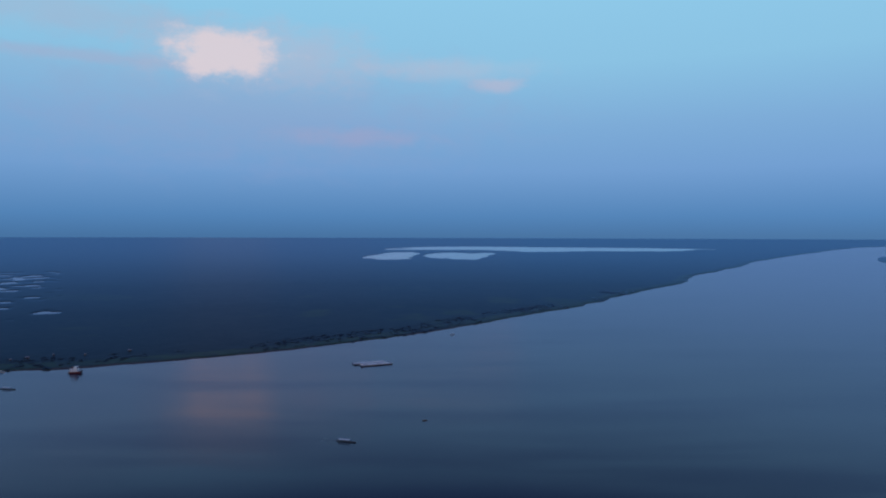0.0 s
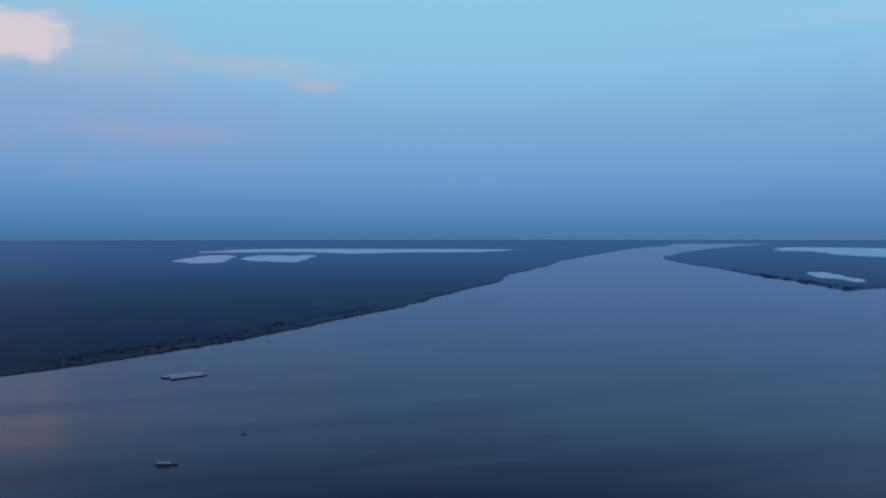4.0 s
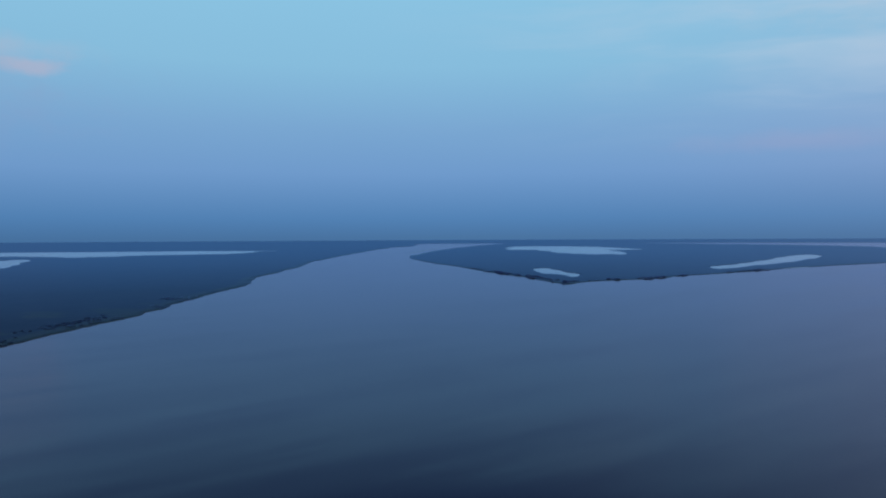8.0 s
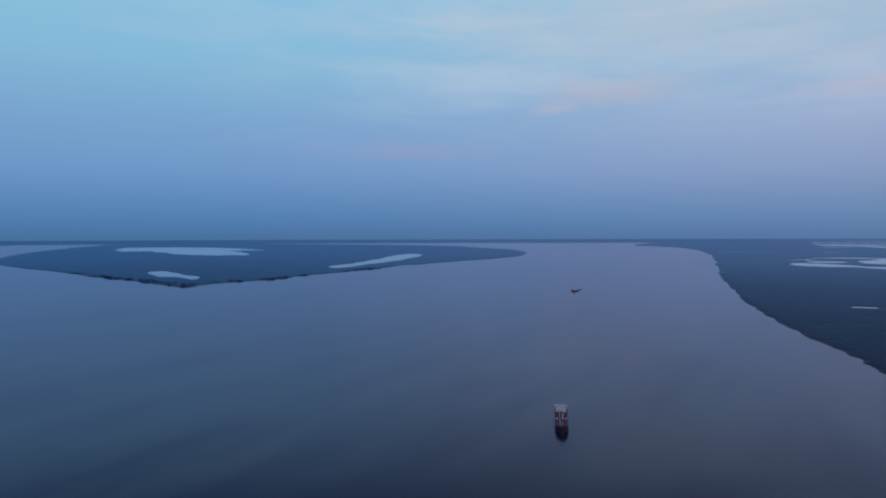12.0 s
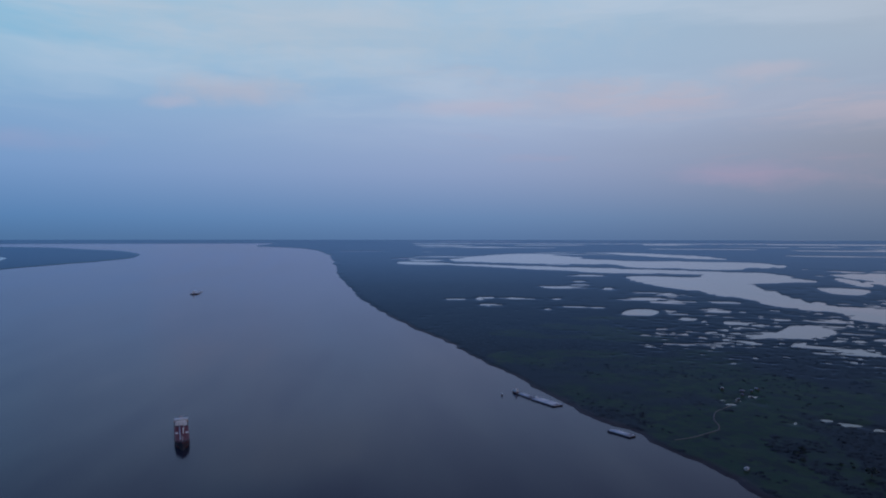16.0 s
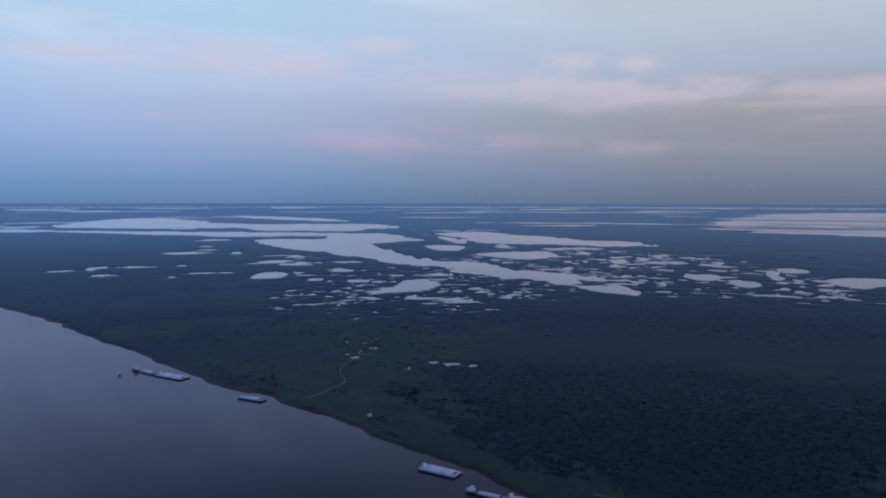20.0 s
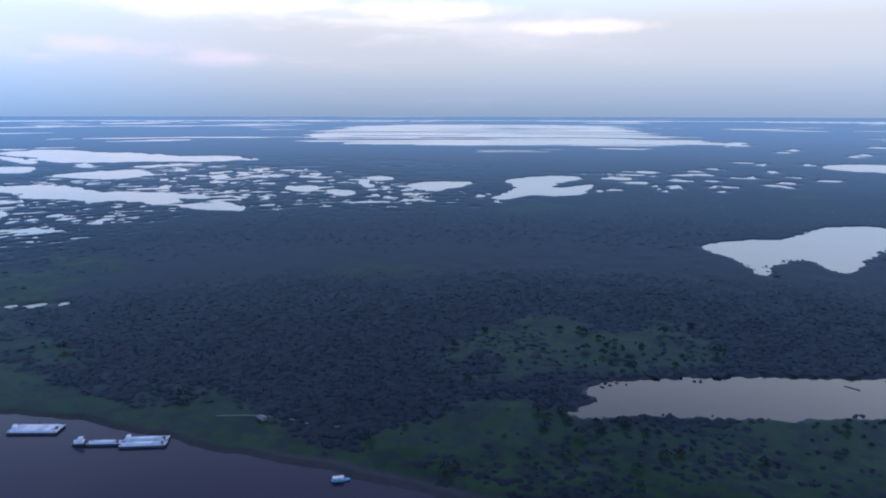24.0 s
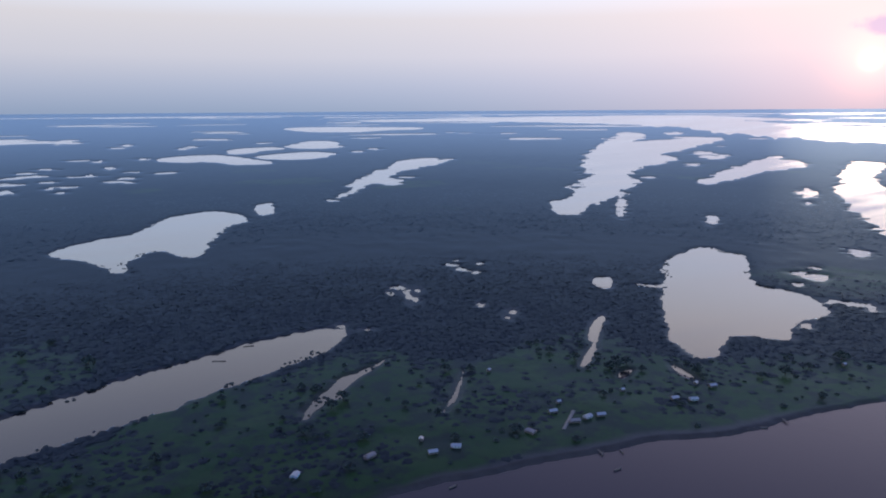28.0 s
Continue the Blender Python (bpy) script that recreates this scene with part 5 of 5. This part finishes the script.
moored(build_boat("river_boat", "small dark wooden boat lying off the bank", 9, 2.4, "small river boats", BOARD), 910, -108, 100)
moored(build_barge("river_barge", "short pale barge moored along the mud bank", 29.5, 9.5, 4, RAFTS), 727, -199, 239)
moored(build_barge("river_barge", "white-decked barge with a hoist, moored by the bank", 32, 12.5, 5, RAFTS, True), 463.5, -247.3, 246)
moored(build_barge("river_barge", "narrow white barge made fast to its neighbour", 21, 5.5, 3, RAFTS), 407.5, -251, 244)
moored(build_barge("river_barge", "white-decked barge lying alongside another", 28, 6.6, 4, RAFTS), 384, -259, 242)
moored(build_barge("river_barge", "streaked white barge moored with a hoist", 27, 6.4, 4, RAFTS, True), 387.5, -265, 242)
moored(build_pusher("pusher_tug", "white pusher tug with a tall mast behind a barge", "pusher tugs", STEEL, 0.8), 420.8, -244.6, 242)
moored(build_pusher("pusher_tug", "red tugboat lying close to the far bank", "pusher tugs", RED, 1.6), -531, 1009, 92)
moored(build_boat("river_boat", "long low dark boat near the far bank", 21, 3.6, "small river boats", HULL_BLACK), -561, 901, 98)
moored(build_boat("river_boat", "white boat drawn up at the far bank", 12, 3, "small river boats", WHITE), -640, 1012, 100)
moored(build_boat("river_boat", "sky-blue boat with pale canopy at the mud bank", 10.5, 3.4, "small river boats", BLUE), 251, -271, 236)
moored(build_boat("canoe", "dark wooden canoe drifting off the village", 5.6, 1.3, "canoes on the river", BOARD, False), -196, -252, 263)
moored(build_boat("canoe", "tiny dark canoe in midstream", 5, 1.2, "canoes on the river", BOARD, False), -19, 754, 80)
for x, y, head in ((-307, -253, 30), (-301, -254, 340), (-212, -267, 20), (-200, -270, 50), (-313, -249.5, 300), (-105, -279, 80)):
    moored(build_boat("canoe", "dark wooden canoe tied up at the muddy bank", 5.0, 1.1, "canoes at the bank", BOARD, False), x, y, head)


def wake(parent, length, width):
    """Two low ridges of ruffled water behind a boat."""
    for side in (-1, 1):
        part("wake", loft([[(-x * length, side * (0.4 + x * width - 0.35), 0.02), (-x * length, side * (0.4 + x * width), 0.16 * (1.1 - x)), (-x * length, side * (0.4 + x * width + 0.5), 0.02)] for x in (0.15, 0.4, 0.7, 1.0)]), FOAM, parent, "ruffled wake")


cargo_boat = build_boat("river_boat", "long dark river boat with pale canopy under way", 20, 3.4, "boats under way", HULL_BLACK)
wake(cargo_boat, 26, 3.0)
ferry = build_boat("river_boat", "small white passenger boat trailing a wake", 9, 3.2, "boats under way", WHITE)
wake(ferry, 22, 2.5)


# ---- village ----
def build_house(name, label, length, width, roof, walls, porch, group):
    """A stilt house with a pitched sheet roof."""
    s = thing(name, label, "house", group)
    h, w, floor, eave, ridge = length / 2, width / 2, 0.8, 3.0, 4.0
    part("floor", box(-h, h + porch, -w, w, floor - 0.18, floor), BOARD, s)
    for x in (-h + 0.3, 0, h - 0.3) + ((h + porch - 0.2,) if porch else ()):
        for y in (-w + 0.3, w - 0.3):
            part("stilt", rod((x, y, -1.6), (x, y, floor), 0.11, 5), BOARD, s)
    body = part("wall", loft([[(x, -w + 0.15, floor), (x, -w + 0.15, eave), (x, 0, ridge - 0.12), (x, w - 0.15, eave), (x, w - 0.15, floor)] for x in (-h + 0.15, h - 0.15)]), walls, s)
    part("door", box(h - 0.16, h - 0.08, -0.45, 0.45, floor, floor + 1.95), BOARD, body)
    for x in (-h * 0.5, h * 0.4):
        for y in (-1, 1):
            part("window", box(x - 0.5, x + 0.5, y * (w - 0.15) - 0.05, y * (w - 0.15) + 0.05, floor + 0.9, floor + 1.8), PANE, body)
    over = h + 0.5
    for y in (-1, 1):
        part("roof", loft([[(x, 0, ridge), (x, 0, ridge + 0.07), (x, y * (w + 0.5), eave - 0.3), (x, y * (w + 0.5), eave - 0.37)] for x in (-over, over)]), roof, s, "sloping sheet-metal roof")
        if porch:
            part("porch_roof", loft([[(x, 0, ridge - 0.9), (x, 0, ridge - 0.83), (x, y * (w + 0.3), eave - 0.75), (x, y * (w + 0.3), eave - 0.82)] for x in (h, h + porch)]), roof, s)
    part("ridge_cap", rod((-over, 0, ridge + 0.05), (over, 0, ridge + 0.05), 0.1, 5), roof, s)
    for ob in s.children_recursive:
        ob.data.transform(Matrix.Scale(0.7, 4))
    return s


VILLAGE = "stilt houses along the bank"
rng = random.Random(12)
kinds = [("stilt_house", "stilt house with a pale zinc roof in the meadow", 7.5, 5.0, TIN, BOARD, 0), ("stilt_house", "stilt house with a rusted roof and a porch", 8.0, 5.5, RUST, BOARD, 2.0),
         ("stilt_house", "limewashed stilt house with a zinc roof", 7.0, 5.0, TIN, PAINTED, 1.8), ("shed", "small board shed with a tin roof", 4.0, 3.2, TIN, BOARD, 0),
         ("stilt_house", "sky-blue stilt house close to the bank", 7.0, 5.0, TIN, BLUE, 1.6)]
SITES = [(-77, -328, 1, 70), (-112, -333, 3, 30), (-111, -315, 0, 100), (-127, -315, 2, 120), (-177, -310, 1, 160), (-207, -329, 0, 100), (-219, -339, 3, 90), (-211, -310, 1, 110), (-222, -311, 2, 80), (-231, -309, 0, 110), (-207, -412, 3, 60), (-293, -306, 0, 95), (-304, -299, 2, 110), (-334, -310, 0, 100), (-327, -319, 3, 70), (-271, -334, 3, 80), (-457, -292, 3, 90), (-32, -326, 4, 40)]
SITES += [(54, -318, 4, 60), (605, -266, 2, 130), (338, -315, 1, 110), (897, -418, 0, 20), (897, -431, 3, 60), (907, -444, 0, 80), (857, -392, 3, 10), (914, -400, 0, 120), (877, -408, 3, 45), (-666, 1120, 0, 80), (-639, 1147, 3, 100), (-535, 1194, 0, 70), (-590, 1153, 3, 110), (-681, 1100, 3, 60)]
first = {}
for x, y, kind, head in SITES:
    if kind not in first:
        first[kind] = build_house(*kinds[kind], VILLAGE)
        ob = first[kind]
    else:
        ob = copy_thing(first[kind], Matrix())
    moored(ob, x, y, head, max(level(x, y), 0.5) + 0.1)


def build_pier(x, y, head, length):
    p = thing("pier", "narrow board jetty on posts at the mud bank", "pier", "jetties")
    for k in range(int(length / 0.6)):
        part("plank", box(k * 0.6, k * 0.6 + 0.52, -0.7, 0.7, 0.95, 1.03), BOARD, p)
    for k in range(int(length / 2.5) + 1):
        for side in (-0.6, 0.6):
            part("post", rod((k * 2.5 + 0.2, side, -2.5), (k * 2.5 + 0.2, side, 1.5), 0.09, 5), BOARD, p)
    moored(p, x, y, head)


build_pier(-335, -256, 20, 10)
build_pier(-201, -277, 10, 7)


def build_path(points, width):
    """A trodden path that follows the ground."""
    line = []
    for (ax, ay), (bx, by) in zip(points, points[1:]):
        n = max(2, int(math.hypot(bx - ax, by - ay) / 5))
        line += [(ax + (bx - ax) * k / n, ay + (by - ay) * k / n) for k in range(n)]
    line.append(points[-1])
    p = np.array(line)
    for _ in range(3):
        p[1:-1] = (p[:-2] + 2 * p[1:-1] + p[2:]) / 4
    land, _, meadow, _ = survey(p[:, 0], p[:, 1])
    z = height(p[:, 0], p[:, 1], land, meadow) + 0.35
    along = np.gradient(p, axis=0)
    side = np.stack([-along[:, 1], along[:, 0]], 1) / np.linalg.norm(along, axis=1)[:, None]
    half = width / 2 * (1 + 0.5 * value_noise(p[:, 0], p[:, 1], 9, 81))[:, None]
    left, right = p + side * half, p - side * half
    v = np.concatenate([place(left[:, 0], left[:, 1], z), place(right[:, 0], right[:, 1], z), place(left[:, 0], left[:, 1], z - 0.6), place(right[:, 0], right[:, 1], z - 0.6)])
    n = len(p)
    i = np.arange(n - 1)
    f = np.concatenate([np.stack([i, i + n, i + n + 1, i + 1], 1), np.stack([i + 1, i + 1 + 2 * n, i + 2 * n, i], 1), np.stack([i + n, i + 3 * n, i + 3 * n + 1, i + n + 1], 1)])
    tagged(mesh_object("footpath", v, f, EARTH), "pale trodden earth path through the meadow", "path", "footpaths", "structure")


build_path([(855, -390), (825, -365), (801, -335), (775, -320), (764, -315), (745, -312), (728, -303)], 1.1)
build_path([(728, -303), (720, -290), (702, -262), (697, -242)], 1.2)
build_path([(-221, -325), (-211, -316), (-205, -311), (-198, -305)], 2.4)
build_path([(370, -308), (350, -318), (325, -324), (305, -321), (280, -328)], 0.9)


# ---- single trees and bushes ----
def build_tree(seed, high, spread):
    """A tapered trunk, forked limbs and a crown of many uneven leaf clumps with gaps."""
    r = random.Random(seed)
    t = thing("tree", "dark broadleaf tree standing alone in the meadow", "tree", "meadow trees")
    fork = high * 0.4
    part("trunk", rod((0, 0, -1.5), (0.15, 0.1, fork), 0.05 * high * 0.8, 7, 0.03 * high * 0.8), BARK, t)
    v, f = [], []
    for k in range(5):
        a = k * 1.257 + r.uniform(-0.3, 0.3)
        tip = (math.cos(a) * spread * 0.6, math.sin(a) * spread * 0.6, high * r.uniform(0.6, 0.8))
        part("limb", rod((0.1, 0.1, fork * 0.9), tip, 0.022 * high, 5, 0.008 * high), BARK, t)
    for k in range(26):
        a, q = r.uniform(0, 6.283), spread * math.sqrt(r.random())
        zc = high * (0.38 + 0.5 * r.random() * (1.1 - q / spread)) 
        lv, lf = lump(r, [(0.6, 0.6, 5), (1.0, -0.1, 6), (0.55, -0.7, 5)], 0.9, 0.3)
        size = spread * r.uniform(0.22, 0.42)
        f += [tuple(int(i) + len(v) for i in tri) for tri in lf]
        v += [(math.cos(a) * q + p[0] * size, math.sin(a) * q + p[1] * size, zc + p[2] * size * 0.75) for p in lv]
    part("crown", (v, f), CROWN, t)
    return t


def build_bush(seed):
    r = random.Random(seed)
    t = thing("bush", "low dark bush on the wet meadow", "bush", "meadow bushes")
    v, f = [], []
    for k in range(9):
        a, q = r.uniform(0, 6.283), 1.5 * r.random()
        lv, lf = lump(r, [(0.6, 0.6, 5), (1.0, -0.2, 6)], 0.9, 0.32)
        size = r.uniform(0.6, 1.2)
        f += [tuple(int(i) + len(v) for i in tri) for tri in lf]
        v += [(math.cos(a) * q + p[0] * size, math.sin(a) * q + p[1] * size, 0.5 + p[2] * size) for p in lv]
    part("foliage", (v, f), CROWN, t)
    for k in range(3):
        part("stem", rod((0, 0, -0.6), (math.cos(k * 2.1), math.sin(k * 2.1), 1.0), 0.08, 5, 0.04), BARK, t)
    return t


def build_meadow_trees():
    trees = [build_tree(30 + k, h, s) for k, (h, s) in enumerate(((5.6, 3.2), (4.6, 2.8), (7, 3.6), (4.2, 2.6)))]
    bushes = [build_bush(50 + k) for k in range(4)]
    p = jitter_grid(110, 244, 270, 760, 6.0, 21)
    chance = np.random.default_rng(31)
    land, river, meadow, mud = survey(p[:, 0], p[:, 1])
    rise = height(p[:, 0], p[:, 1], land, meadow)
    gather = soften(value_noise(p[:, 0], p[:, 1], 55, 91), -0.05, 0.28)
    rim = soften(-land, -14, -6) * (river > 40)
    roll = chance.uniform(0, 1, len(p))
    ok = (land > 3.5) & (meadow > 0.5) & (mud < 0.5) & (river > 14) & (near_outline(p[:, 0], p[:, 1], BANK_LINE, 200) < 0)
    used = [0] * 8
    for kind, limit, group in ((0, 0.030, trees), (1, 0.09, bushes)):
        picks = np.flatnonzero(ok & (roll < limit * (0.3 + 2.2 * gather + 3.5 * rim)) & (roll >= (0.0 if kind == 0 else 0.03 * (0.25 + 2.2 * gather + 3.5 * rim))))
        chance.shuffle(picks)
        for i in picks[:290]:
            k = int(chance.integers(0, 4))
            x, y = p[i]
            m = pose(x, y, rise[i], 0, 0, chance.uniform(0, 360)) @ Matrix.Scale(chance.uniform(0.7, 1.3), 4)
            slot = kind * 4 + k
            if used[slot]:
                copy_thing(group[k], m)
            else:
                group[k].matrix_basis = m
            used[slot] = 1


build_meadow_trees()


def build_log(x, y, head, length):
    g = thing("driftwood_log", "dark drifting log in the forest lake", "log", "drift logs")
    part("stem", rod((-length / 2, 0, 0.1), (length / 2, 0.4, 0.2), 0.5, 8, 0.25), BARK, g)
    for k, s in ((0.1, 1), (0.25, -1), (0.4, 1)):
        part("branch", rod((length * k, 0.1, 0.2), (length * (k + 0.1), s * 1.8, 0.7), 0.16, 5, 0.05), BARK, g)
    moored(g, x, y, head, 0.1)


build_log(-28, -538, 120, 11)
build_log(-57, -564, 100, 9)


def motions():
    """The two boats under way; the rest lies still."""
    def going(x0, y0, x1, y1, head, z=0.0):
        rows = []
        for t in (0, 7, 14, 21, 28):
            px, py, pz = place(x0 + (x1 - x0) * t / 28, y0 + (y1 - y0) * t / 28, z)
            rows.append((t, pose(px, py, pz, 0, 0, 90 - head)))
        return rows
    walk(cargo_boat, going(-93, 675, -15, 650, 106))
    walk(ferry, going(19, 1410, -28, 1380, 238))


motions()
